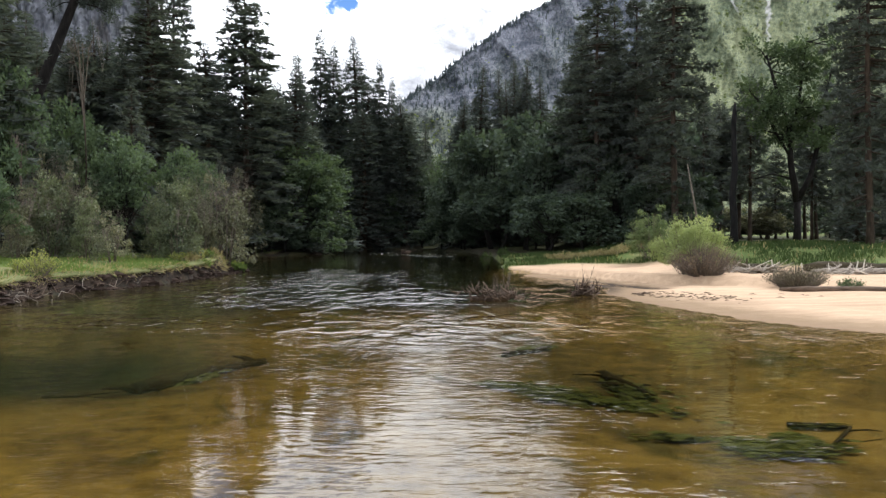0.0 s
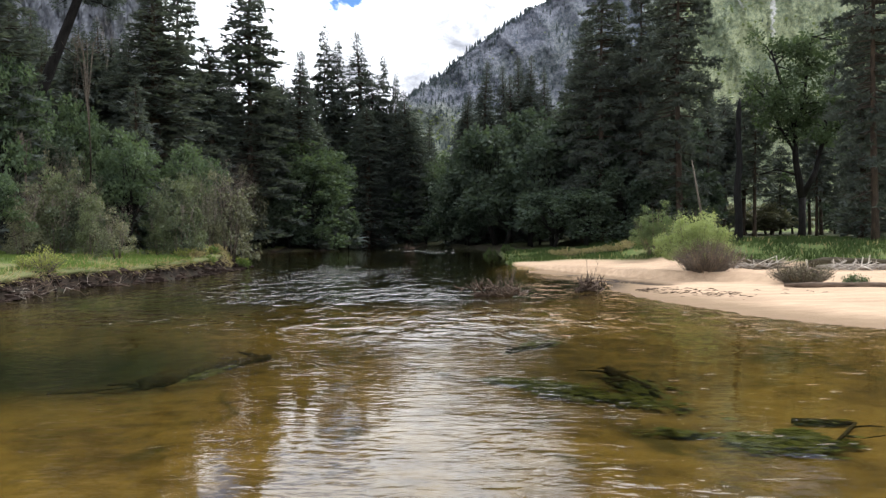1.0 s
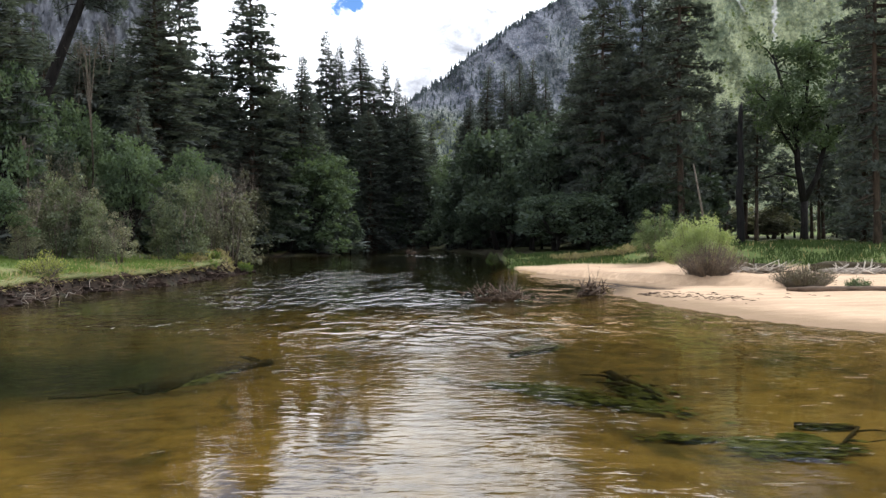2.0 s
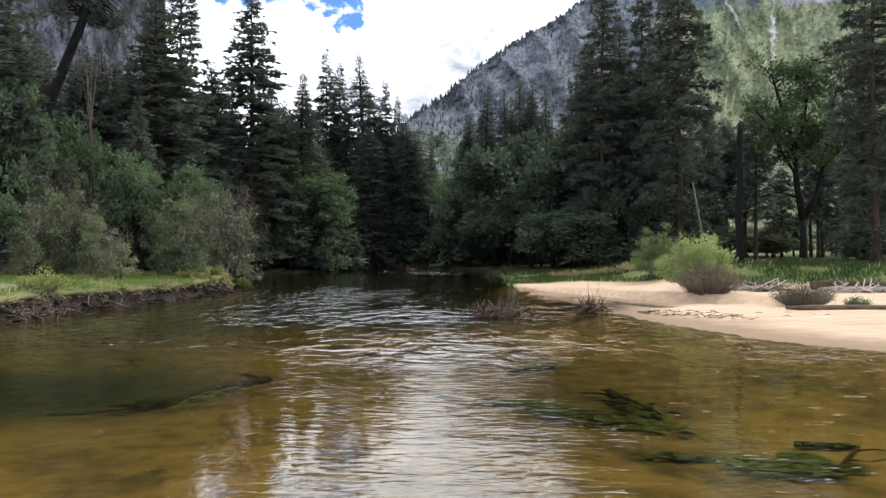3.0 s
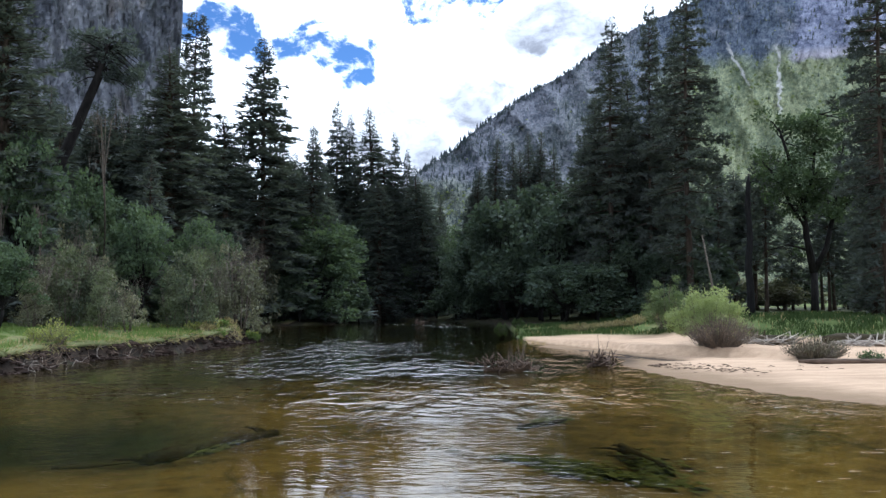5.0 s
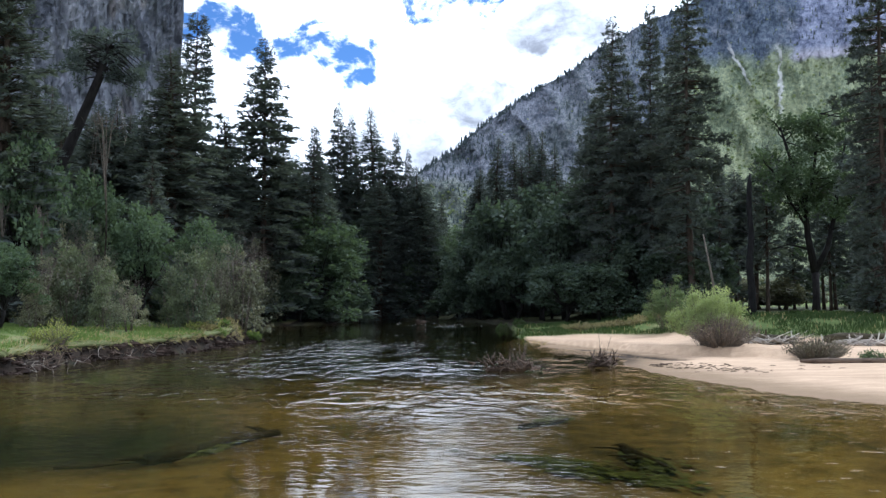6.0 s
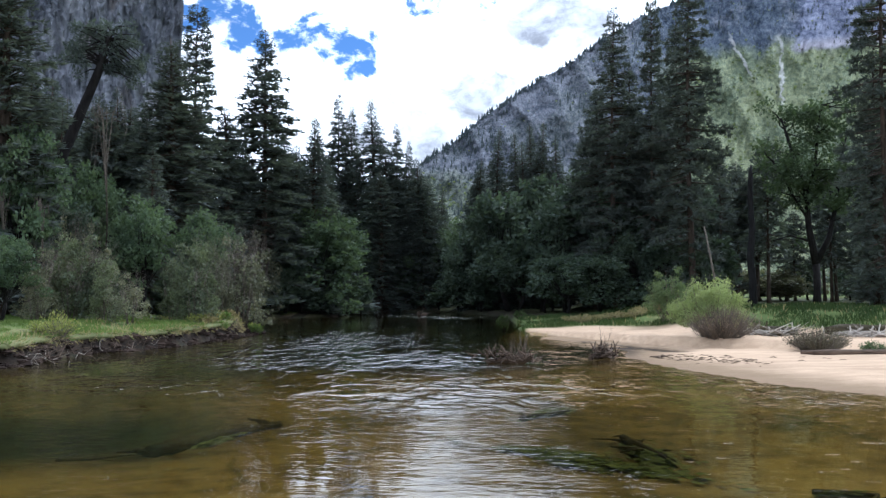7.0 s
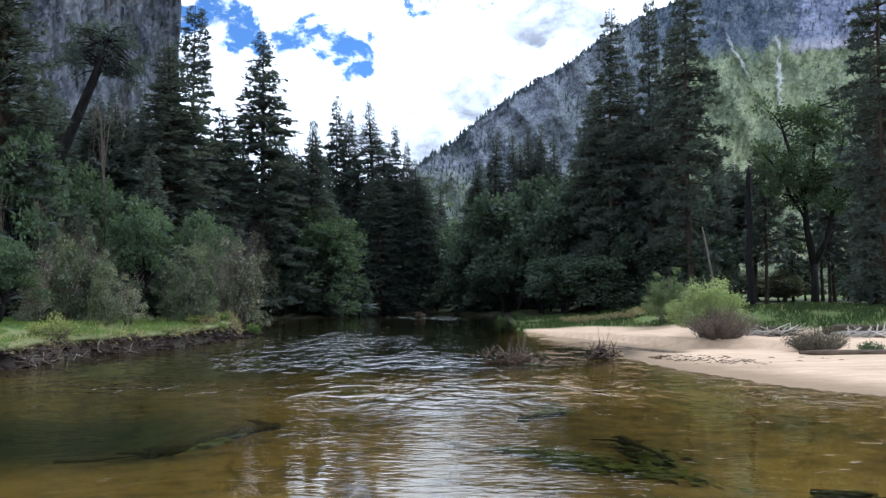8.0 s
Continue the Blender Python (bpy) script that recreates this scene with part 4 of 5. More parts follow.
RIGHT_TREES = [("B", 2.3, 131.5, 15.3, 5.6), ("A", 6.7, 121.5, 19.7, 7.4), ("B", 10.7, 114.0, 20.1, 6.0), ("A", 7.5, 115.5, 11.2, 6.1),
    ("B", 12.7, 106.0, 16.5, 5.9), ("A", 16.5, 112.0, 21.6, 5.7), ("B", 17.5, 101.0, 15.8, 5.3), ("A", 19.3, 96.0, 10.2, 4.2),
    ("B", 14.6, 92.0, 7.1, 4.8), ("A", 11.4, 95.0, 7.9, 4.5), ("B", 22.0, 93.0, 8.6, 4.1), ("A", 4.1, 128.0, 6.2, 4.3),
    ("A", 24.7, 92.0, 7.1, 3.1)]
BANK_SHRUBS = [("S", -28.0, 62.0, 6.3, 2.6), ("U", -26.7, 64.0, 5.8, 1.8), ("G", -21.8, 57.0, 3.5, 1.7), ("S", -24.6, 60.0, 4.5, 1.7),
    ("S", -19.1, 62.0, 5.6, 2.3), ("S", -21.3, 64.0, 4.7, 1.7), ("U", -24.8, 105.0, 10.7, 3.5), ("U", -17.0, 67.6, 7.4, 2.5),
    ("U", -29.2, 60.0, 5.4, 1.7), ("S", -23.6, 106.0, 1.0, 1.4), ("G", -30.6, 67.0, 8.1, 2.3), ("G", -18.1, 65.5, 5.1, 1.5),
    ("S", -19.7, 68.0, 6.3, 2.1), ("G", -28.7, 58.0, 3.2, 1.3), ("G", -30.1, 70.0, 7.9, 2.1)]

SIZES = {"T": (8, 3.2), "U": (6, 2.4), "f": (20, 2.8), "L": (8, 3.2), "d": (20, 3.4), "e": (20, 3.4), "a": (34, 3.6), "b": (34, 3.6), "c": (34, 3.4), "p": (34, 3.6), "q": (34, 3.6), "s": (34, 3.6), "A": (14, 5), "B": (14, 5), "C": (14, 5), "S": (6, 3), "G": (6, 3)}
for grove in (LEFT_CONIFERS, RIGHT_CONIFERS, CENTRE_TREES, RIGHT_TREES, BANK_SHRUBS):
    for k, x, y, h, w in grove:
        plant(KINDS[k], SIZES[k], [(x, y, h, w)], TREE_RNG)


def forest_belt(count, azimuth, dist, tall, wide, kinds, seed):
    """Trees standing deeper in the forest, scattered over a stretch of the valley floor."""
    rng = random.Random(seed)
    for _ in range(count):
        a, r = radians(rng.uniform(*azimuth)), rng.uniform(*dist)
        x, y = math.sin(a) * r, math.cos(a) * r
        if shore_distance(np.array([x]), np.array([y]))[0][0] < 4:
            continue
        k = rng.choice(kinds)
        h = rng.uniform(*tall) * (r if tall[1] < 1 else 1.0)
        plant(KINDS[k], SIZES[k], [(x, y, h, rng.uniform(*wide))], rng)


forest_belt(36, (-31, -16.5), (84, 135), (0.17, 0.225), (3.4, 4.8), "ded", 201)
forest_belt(30, (-18.5, -4), (122, 165), (18, 24), (3.4, 4.8), "de", 202)
forest_belt(15, (-18.5, -5), (124, 134), (13, 17.5), (3.2, 4.4), "de", 208)
forest_belt(18, (-6, 2), (185, 240), (17, 24), (3.2, 4.5), "deB", 203)
forest_belt(22, (1, 17), (125, 165), (15, 22), (3.4, 4.8), "deA", 204)
forest_belt(12, (16, 31), (108, 150), (13, 20), (2.4, 3.2), "f", 205)
forest_belt(5, (17, 31), (150, 170), (4, 7), (3.0, 4.5), "L", 209)
forest_belt(12, (15, 31), (185, 225), (4, 9), (3.4, 5.5), "T", 210)
forest_belt(9, (16, 31), (132, 165), (3.0, 6.0), (2.6, 4.6), "T", 212)
forest_belt(20, (-30, -8), (80, 112), (5, 10), (2.8, 4.6), "L", 206)
forest_belt(16, (4, 17), (104, 130), (5, 10), (2.8, 4.6), "L", 207)


def shore_bushes(shore, first, last, step, seed):
    """Low bushes that overhang the water along the far banks."""
    rng = random.Random(seed)
    pts = [Vector((*p, 0)) for p in shore[first:last]]
    for a, b in zip(pts, pts[1:]):
        side = (b - a).normalized().cross(Vector((0, 0, 1)))
        for k in range(max(1, int((b - a).length / step))):
            p = a.lerp(b, rng.random())
            for turn in (1, -1):
                q = p + side * turn * rng.uniform(1.0, 2.4)
                if shore_distance(np.array([q.x]), np.array([q.y]))[0][0] > 0.6:
                    plant(BROAD_L, SIZES["L"], [(q.x, q.y, rng.uniform(2.5, 6.0), rng.uniform(2.0, 3.4))], rng, "overhanging green bush at the water's edge")
                    break


shore_bushes(LEFT_SHORE, 13, 20, 2.0, 211)
shore_bushes(RIGHT_SHORE, 2, 6, 3.2, 212)


# ---- single trees that stand out ----
def clump(shape, rng, p, size, count, leaf, wide=(0.25, 0.42)):
    for _ in range(count):
        e = rnd_dir(rng)
        spot = p + Vector((e.x, e.y, e.z * 0.8)) * (size * rng.uniform(0.3, 1.05))
        d = (e * 0.7 + rnd_dir(rng) * 0.8).normalized()
        shape.blade(spot, d, rng.uniform(*leaf), rng.uniform(*wide), rnd_dir(rng) * 0.8 + Vector((0, 0, 0.8)))


def rooted(name, x, y, label, category, group=""):
    ob = tagged(new(name), label, category, group)
    ob.location = (x, y, height_at(x, y))
    return ob


def black_oak(x, y):
    rng = random.Random(31)
    root = rooted("black_oak", x, y, "spreading black oak with dark forked trunk and open crown", "tree")
    wood, crown = Shape(), Shape()
    stem = Shape()
    stem.tube([(0, 0, -0.4), (0.05, 0, 1.5), (0.0, 0, 4.8)], [0.52, 0.38, 0.36], 10, rng, 0.06)
    leaders = [[(0, 0, 4.5), (-0.6, 0.3, 8.5), (-0.9, 0.2, 12.5), (-2.6, 0.0, 17.5), (-3.4, 0.3, 20.5)],
               [(0, 0, 4.6), (1.3, -0.2, 7.2), (2.3, 0.1, 11), (2.9, 0.4, 15), (3.6, 0.2, 18.5)],
               [(-0.8, 0.25, 11.5), (0.3, 0.6, 15), (0.6, 0.3, 19.5), (0.9, 0, 22)],
               [(-0.7, 0.3, 9.5), (-2.6, -0.4, 12), (-4.3, -0.3, 15.5)],
               [(-0.5, 0.2, 7.0), (-2.5, 0.6, 7.6), (-4.6, 0.8, 7.0)],
               [(2.2, 0.1, 10.5), (4.2, -0.5, 12.5), (5.3, -0.4, 14.5)]]
    trunk = stem.mesh("trunk", M_OAKBARK, root, smooth=True)
    for k, pts in enumerate(leaders):
        r = (0.42, 0.36, 0.24, 0.2, 0.14, 0.18)[k]
        limb = Shape()
        limb.tube(pts, [r * (1 - 0.75 * i / (len(pts) - 1)) for i in range(len(pts))], 7, rng, 0.08)
        limb.mesh("limb", M_OAKBARK, trunk, smooth=True)
    for _ in range(165):
        pts = rng.choice(leaders[:4] + leaders[:3] + leaders)
        i = rng.randrange(1, len(pts))
        a = Vector(pts[i - 1]).lerp(Vector(pts[i]), rng.uniform(0.4, 1))
        p = a + Vector((rng.gauss(0, 1.6), rng.gauss(0, 1.5), rng.uniform(-0.8, 1.8)))
        if p.z < 11.0 and rng.random() < 0.88:
            continue
        wood.tube([a, a.lerp(p, 0.5) + rnd_dir(rng) * 0.3, p], [0.09, 0.06, 0.02], 4, cap=False)
        clump(crown, rng, p, rng.uniform(0.8, 1.5), 95, (0.26, 0.48))
    tagged(wood.mesh("twig_mass", M_OAKBARK, trunk, smooth=True), kind="stuff")
    crown.mesh("crown", M_OAK, root)


def charred_snag(x, y, h):
    rng = random.Random(32)
    root = rooted("charred_snag", x, y, "tall charred black dead trunk without branches", "dead tree")
    wood = Shape()
    zs = [h * k / 12 for k in range(13)]
    wood.tube([(0.08 * math.sin(z), 0.06 * math.cos(1.3 * z), z - (0.3 if z == 0 else 0)) for z in zs], [0.40 * (1 - 0.5 * z / h) * (1.35 if z == 0 else 1) for z in zs[:-1]] + [0.06], 9, rng, 0.10)
    trunk = wood.mesh("trunk", M_CHAR, root, smooth=True)
    for k in range(7):
        b, z, a = Shape(), h * rng.uniform(0.35, 0.95), rng.uniform(0, 6.28)
        d = Vector((math.cos(a), math.sin(a), 0.2))
        b.tube([d * 0.15 + Vector((0, 0, z)), d * rng.uniform(0.4, 0.8) + Vector((0, 0, z))], [0.06, 0.03], 5, rng, 0.1)
        b.mesh("branch_stub", M_CHAR, trunk)


def leaning_pine():
    rng = random.Random(33)
    root = rooted("leaning_pine", -43.0, 78, "leaning old pine with a bare trunk and tufted top", "tree")
    wood, crown = Shape(), Shape()
    pts = [Vector((0, 0, -0.4)), Vector((3.6, 0, 8)), Vector((7.2, 0, 16.0)), Vector((10.0, 0, 22.8)), Vector((11.0, 0, 26.4))]
    wood.tube(pts, [0.62, 0.55, 0.5, 0.40, 0.12], 9, rng, 0.07)
    for k in range(84):
        a = pts[3].lerp(pts[4], rng.uniform(-0.05, 1))
        lobe = Vector(((-2.3, 0, 1.1), (-0.6, 0.4, 1.9), (1.5, -0.3, 0.7), (2.9, 0.2, -1.6), (1.0, 0.6, -1.0), (-2.0, -0.5, -0.6))[k % 6])
        p = a.lerp(pts[3] + Vector((0.4, 0, 1.6)), 0.5) + lobe + Vector((rng.gauss(0, 0.55), rng.gauss(0, 0.8), rng.gauss(0, 0.42)))
        wood.tube([a, a.lerp(p, 0.5) + Vector((0, 0, 0.2)), p], [0.09, 0.06, 0.03], 4, cap=False)
        clump(crown, rng, p, rng.uniform(0.35, 0.7), 80, (0.2, 0.4), (0.14, 0.24))
    for _ in range(18):
        a = pts[1].lerp(pts[3], rng.uniform(0, 0.75))
        d = Vector((rng.choice((-1, 1, 1)) * rng.uniform(0.6, 2.2), rng.uniform(-1, 1), rng.uniform(-0.9, 0.5)))
        wood.tube([a, a + d * 0.5 + Vector((0, 0, 0.25)), a + d], [0.07, 0.045, 0.015], 4, cap=False)
    wood.mesh("trunk", M_OAKBARK, root, smooth=True)
    crown.mesh("crown", M_FIR, root)


def bare_branches(x, y, h, reach, count, seed, label):
    """A dead tree whose pale, arching top branches stand out before the dark forest."""
    rng = random.Random(seed)
    root = rooted("dead_tree", x, y, label, "dead tree")
    trunk = Shape()
    trunk.tube([(0, 0, -0.3), (0.2, 0, h * 0.4), (0.0, 0, h * 0.75)], [0.08, 0.06, 0.04], 6, rng, 0.1)
    stem = trunk.mesh("trunk", M_BARK, root, smooth=True)
    for _ in range(count):
        b = Shape()
        a = rng.uniform(0, 6.28)
        d = Vector((math.cos(a), math.sin(a) * 0.6, 0))
        tip, z0 = d * reach * rng.uniform(0.5, 1.0), h * rng.uniform(0.55, 0.74)
        rise = (h - z0)
        pts = [Vector((0.05, 0, z0)), tip * 0.3 + Vector((0, 0, z0 + rise * rng.uniform(0.5, 0.8))), tip * 0.7 + Vector((0, 0, z0 + rise * rng.uniform(0.75, 1.0))), tip + Vector((0, 0, z0 + rise * rng.uniform(0.1, 0.9)))]
        b.tube(pts, [0.045, 0.032, 0.024, 0.01], 5, rng, 0.1)
        for _ in range(4):
            p = pts[1].lerp(pts[3], rng.random())
            b.tube([p, p + rnd_dir(rng) * h * 0.07], [0.018, 0.006], 3, cap=False)
        b.mesh("branch", M_TWIG, stem)


black_oak(38.5, 95)
charred_snag(27.25, 82, 13.5)
leaning_pine()
bare_branches(-29.8, 72, 18.8, 2.0, 9, 41, "pale dead arching branches before the forest")
bare_branches(-33.9, 63.5, 10.0, 1.1, 8, 42, "pale dead branches above the shrubs")
bare_branches(-31.4, 64.4, 9.2, 0.8, 7, 43, "grey dead branches above the shrubs")
pole = rooted("leaning_dead_trunk", 23.6, 80, "thin pale leaning dead trunk", "dead tree")
stick = Shape()
stick.tube([(0, 0, -0.2), (-0.45, 0, 3.0), (-1.3, 0, 7.6)], [0.13, 0.11, 0.05], 7, random.Random(3), 0.08)
stick.mesh("trunk", M_TWIG, pole, smooth=True)


# ---- bushes on the sand bar ----
def sand_bush(name, x, y, h, wide, mat, seed, label, stems=60, per=26, leaf=(0.10, 0.2), spread=1.0, puffs=0):
    """A bush of many thin upright stems that fan out from one crown."""
    rng = random.Random(seed)
    tuft = name == "grass_tussock"
    root = rooted(name, x, y, label, "grass" if tuft else "bush", "grass tussocks by the river" if tuft else "bushes on the sand bar")
    wood, fol = Shape(), Shape()
    for _ in range(stems):
        a, r = rng.uniform(0, 6.28), rng.random() ** 0.6
        d = Vector((math.cos(a) * r, math.sin(a) * r, 0))
        top = h * rng.uniform(0.55, 1.1) * (1 - 0.42 * r * r * spread)
        pts = [d * wide * 0.32 + Vector((0, 0, -0.1)), d * wide * 0.75 + Vector((0, 0, top * 0.55)), d * wide + Vector((rng.uniform(-0.1, 0.1), rng.uniform(-0.1, 0.1), top))]
        wood.tube(pts, [0.022, 0.014, 0.005], 3, cap=False)
        for _ in range(per):
            t = rng.random() ** 0.7
            p = pts[0].lerp(pts[1], t * 2) if t < 0.5 else pts[1].lerp(pts[2], t * 2 - 1)
            p = p + rnd_dir(rng) * (0.09 * wide + 0.05)
            if p.z > 0.03:
                fol.blade(p, (rnd_dir(rng) + Vector((d.x * 0.6, d.y * 0.6, 0.7))).normalized(), rng.uniform(*leaf), rng.uniform(0.14, 0.26), rnd_dir(rng))
    for _ in range(puffs):
        e = rnd_dir(rng)
        e.z = abs(e.z) ** 0.8
        q = 0.80 + 0.55 * noise.noise(e * 2.6 + Vector((seed * 1.7, 0, 0)))
        r = q * rng.uniform(0.75, 1.05)
        clump(fol, rng, Vector((e.x * wide * r, e.y * wide * r, h * (0.2 + 0.74 * e.z * r))), wide * rng.uniform(0.08, 0.2), 95, leaf, (0.14, 0.26))
    wood.mesh("stem_clump", M_TWIG, root)
    fol.mesh("foliage", mat, root)
    return root


sand_bush("willow_bush", 15.1, 52.8, 3.85, 2.4, M_WILLOW, 51, "bright yellow-green willow bush on the sand bar", 90, 10, (0.08, 0.16), 0.8, 240)
sand_bush("willow_bush", 17.0, 71.0, 4.1, 2.3, M_DULL, 52, "duller green willow bush behind the bright one", 60, 14, (0.08, 0.17), 0.8, 150)
sand_bush("brown_bush", 15.0, 50.4, 1.85, 2.25, M_RUST, 53, "russet twiggy bush with few leaves on the sand", 420, 8, (0.06, 0.14), 0.9)
sand_bush("brown_bush", 18.8, 46.4, 1.15, 1.8, M_DUN, 54, "low olive-brown twiggy bush on the sand", 420, 11, (0.05, 0.12), 0.8)
sand_bush("sand_plant", 20.6, 44.0, 0.62, 0.7, M_OAK, 55, "small green plant beside the long log", 60, 18, (0.08, 0.15))
sand_bush("brown_bush", 28.0, 50.5, 1.4, 1.6, M_DUN, 56, "low olive-brown twiggy bush on the sand", 120, 20, (0.08, 0.17), 0.6)
sand_bush("bank_weed", -20.9, 45.0, 1.15, 1.0, M_YELLOW, 57, "yellow-green flowering weeds on the cut bank", 60, 22, (0.07, 0.16))
sand_bush("bank_weed", -22.4, 45.8, 0.85, 0.8, M_YELLOW, 67, "yellow-green flowering weeds on the cut bank", 40, 20, (0.07, 0.16))
rng_h = random.Random(64)
for k in range(16):
    y = rng_h.uniform(60.5, 70.0)
    x = float(np.interp(y, [57.3, 64.1, 70.2], [-16.8, -16.2, -15.0])) - rng_h.uniform(0.5, 1.9)
    sand_bush("grass_tussock", x, y, rng_h.uniform(0.35, 0.7), rng_h.uniform(0.4, 0.8), (M_STRAW, M_YELLOW, M_TURF)[k % 3], 260 + k, "yellowish grass tussock on the end of the bank", 46, 12, (0.1, 0.24), 0.7)
sand_bush("grass_tussock", 4.6, 96, 1.1, 0.8, M_SHADED_GRASS, 58, "grass tussock at the water's edge", 40, 14, (0.12, 0.25))
sand_bush("grass_tussock", 6.3, 94, 1.0, 0.8, M_SHADED_GRASS, 59, "grass tussock at the water's edge", 40, 14, (0.12, 0.25))


rng_t = random.Random(60)
for k in range(12):
    sand_bush("grass_tussock", 10.2 + 0.85 * k + rng_t.uniform(-0.3, 0.3), 80 + rng_t.uniform(-1.5, 1.5), rng_t.uniform(0.45, 0.75), rng_t.uniform(0.6, 1.1), M_STRAW, 160 + k, "pale dry grass tussock behind the sand bar", 46, 12, (0.12, 0.25), 0.6)


# ---- driftwood ----
def root_wad(x, y, wide, high, count, shoots, seed, label):
    rng = random.Random(seed)
    root = tagged(new("root_wad"), label, "driftwood")
    root.location = (x, y, -0.04)
    stump = Shape()
    stump.tube([(-wide * 0.45, 0.25, 0.02), (-wide * 0.1, 0.1, 0.16), (wide * 0.25, 0, 0.28), (wide * 0.42, 0, 0.34)], [0.08, 0.17, 0.24, 0.15], 9, rng, 0.18)
    heart = stump.mesh("stump", M_ROOT, root, smooth=True)
    for _ in range(count):
        b = Shape()
        p = Vector((rng.gauss(0, 0.27) * wide, rng.gauss(0, 0.22), rng.uniform(0.05, 0.5)))
        pts = [p]
        d = Vector((rng.uniform(-1, 1), rng.uniform(-0.7, 0.7), rng.uniform(-0.1, 0.9))).normalized()
        for _ in range(3):
            d = (d + rnd_dir(rng) * 0.5).normalized()
            pts.append(pts[-1] + d * high * rng.uniform(0.2, 0.42))
        r = rng.uniform(0.022, 0.065)
        b.tube(pts, [r, r * 0.8, r * 0.6, r * 0.25], 5, rng, 0.15)
        b.mesh("root", M_ROOT, heart, smooth=True)
    for _ in range(shoots):
        b, f = Shape(), Shape()
        p = Vector((rng.uniform(0.02, 0.36) * wide, rng.uniform(-0.2, 0.2), 0.15))
        tip = p + Vector((rng.uniform(-0.35, 0.35), rng.uniform(-0.2, 0.2), high * rng.uniform(1.4, 2.7)))
        b.tube([p, p.lerp(tip, 0.5) + rnd_dir(rng) * 0.07, tip], [0.016, 0.011, 0.005], 4, cap=False)
        for _ in range(3):
            q = p.lerp(tip, rng.uniform(0.4, 0.95))
            b.tube([q, q + (rnd_dir(rng) + Vector((0, 0, 1))) * 0.16], [0.007, 0.003], 3, cap=False)
        b.mesh("shoot", M_TWIG, root)


def log(name, a, b, r, mat, seed, label, knots=5, lift=0.0, parent=None):
    """A fallen log lying between two points of the plan."""
    rng = random.Random(seed)
    n = 9
    pts = []
    for k in range(n):
        t = k / (n - 1)
        x, y = a[0] + (b[0] - a[0]) * t, a[1] + (b[1] - a[1]) * t
        pts.append(Vector((x, y + 0.08 * math.sin(5 * t + seed), height_at(x, y) * 0.3 + 0.7 * max(height_at(*a), height_at(*b)) + lift * t + r * 0.55)))
    root = tagged(new(name), label, "log", "fallen logs on the sand bar")
    root.location = pts[0]
    trunk = Shape()
    trunk.tube([p - pts[0] for p in pts], [r * (1.1 - 0.45 * k / (n - 1)) * rng.uniform(0.86, 1.1) * (0.6 if k == 0 else 1) for k in range(n)], 10, rng, 0.14)
    body = trunk.mesh("trunk", mat, root, smooth=True)
    for _ in range(knots):
        q = rng.choice(pts[1:]) - pts[0]
        k = Shape()
        d = (rnd_dir(rng) + Vector((0, 0, 0.7))).normalized()
        k.tube([q, q + d * rng.uniform(0.2, 0.7)], [r * 0.35, r * 0.12], 5, rng, 0.15)
        k.mesh("branch_stub", mat, body)
    return root


root_wad(2.35, 41.6, 2.5, 0.58, 105, 20, 61, "tangled brown root wad with bare shoots standing in the river")
root_wad(-5.0, 113.5, 1.3, 0.8, 18, 1, 63, "small brown snag standing in the far riffle")
root_wad(7.2, 44.8, 1.4, 0.62, 60, 3, 62, "small brown root wad at the edge of the sand")
log("fallen_log", (16.9, 43.7), (27.5, 42.9), 0.15, M_ROOT, 71, "long brown log lying on the sand", 4)
# the dark logs are added to stand for shadowed gaps between pale ones
PILE = [((17.8, 56.4), (21.4, 56.0), 0.17, 0.08, M_DRIFT), ((18.2, 55.6), (21.2, 56.1), 0.10, 0.22, M_DRIFT), ((17.8, 57.0), (21.8, 57.3), 0.34, 0.0, M_SUNK_AND_GAP),
        ((18.6, 55.8), (20.0, 55.2), 0.07, 0.28, M_DRIFT), ((19.4, 56.6), (21.4, 55.6), 0.09, 0.35, M_DRIFT), ((18.0, 55.7), (19.2, 56.3), 0.06, 0.6, M_DRIFT),
        ((20.2, 55.4), (21.0, 56.4), 0.06, 0.5, M_DRIFT), ((19.0, 55.3), (21.6, 55.5), 0.08, 0.05, M_SUNK_AND_GAP),
        ((23.5, 55.5), (30.5, 55.2), 0.21, 0.06, M_DRIFT), ((23.4, 56.4), (31.0, 56.6), 0.40, 0.0, M_SUNK_AND_GAP), ((23.8, 54.4), (25.4, 55.6), 0.09, 0.5, M_DRIFT),
        ((25.0, 54.1), (26.0, 55.5), 0.08, 0.55, M_DRIFT), ((24.2, 54.8), (26.9, 54.4), 0.11, 0.1, M_DRIFT), ((27.0, 54.7), (31.0, 54.1), 0.15, 0.25, M_DRIFT)]
for k, (a, b, r, lift, mat) in enumerate(PILE):
    log("driftwood_log", a, b, r, mat, 80 + k, "sun-bleached grey driftwood log piled on the sand bar" if mat is M_DRIFT else "added dark log painting the shaded gap under the pile", 5, lift)


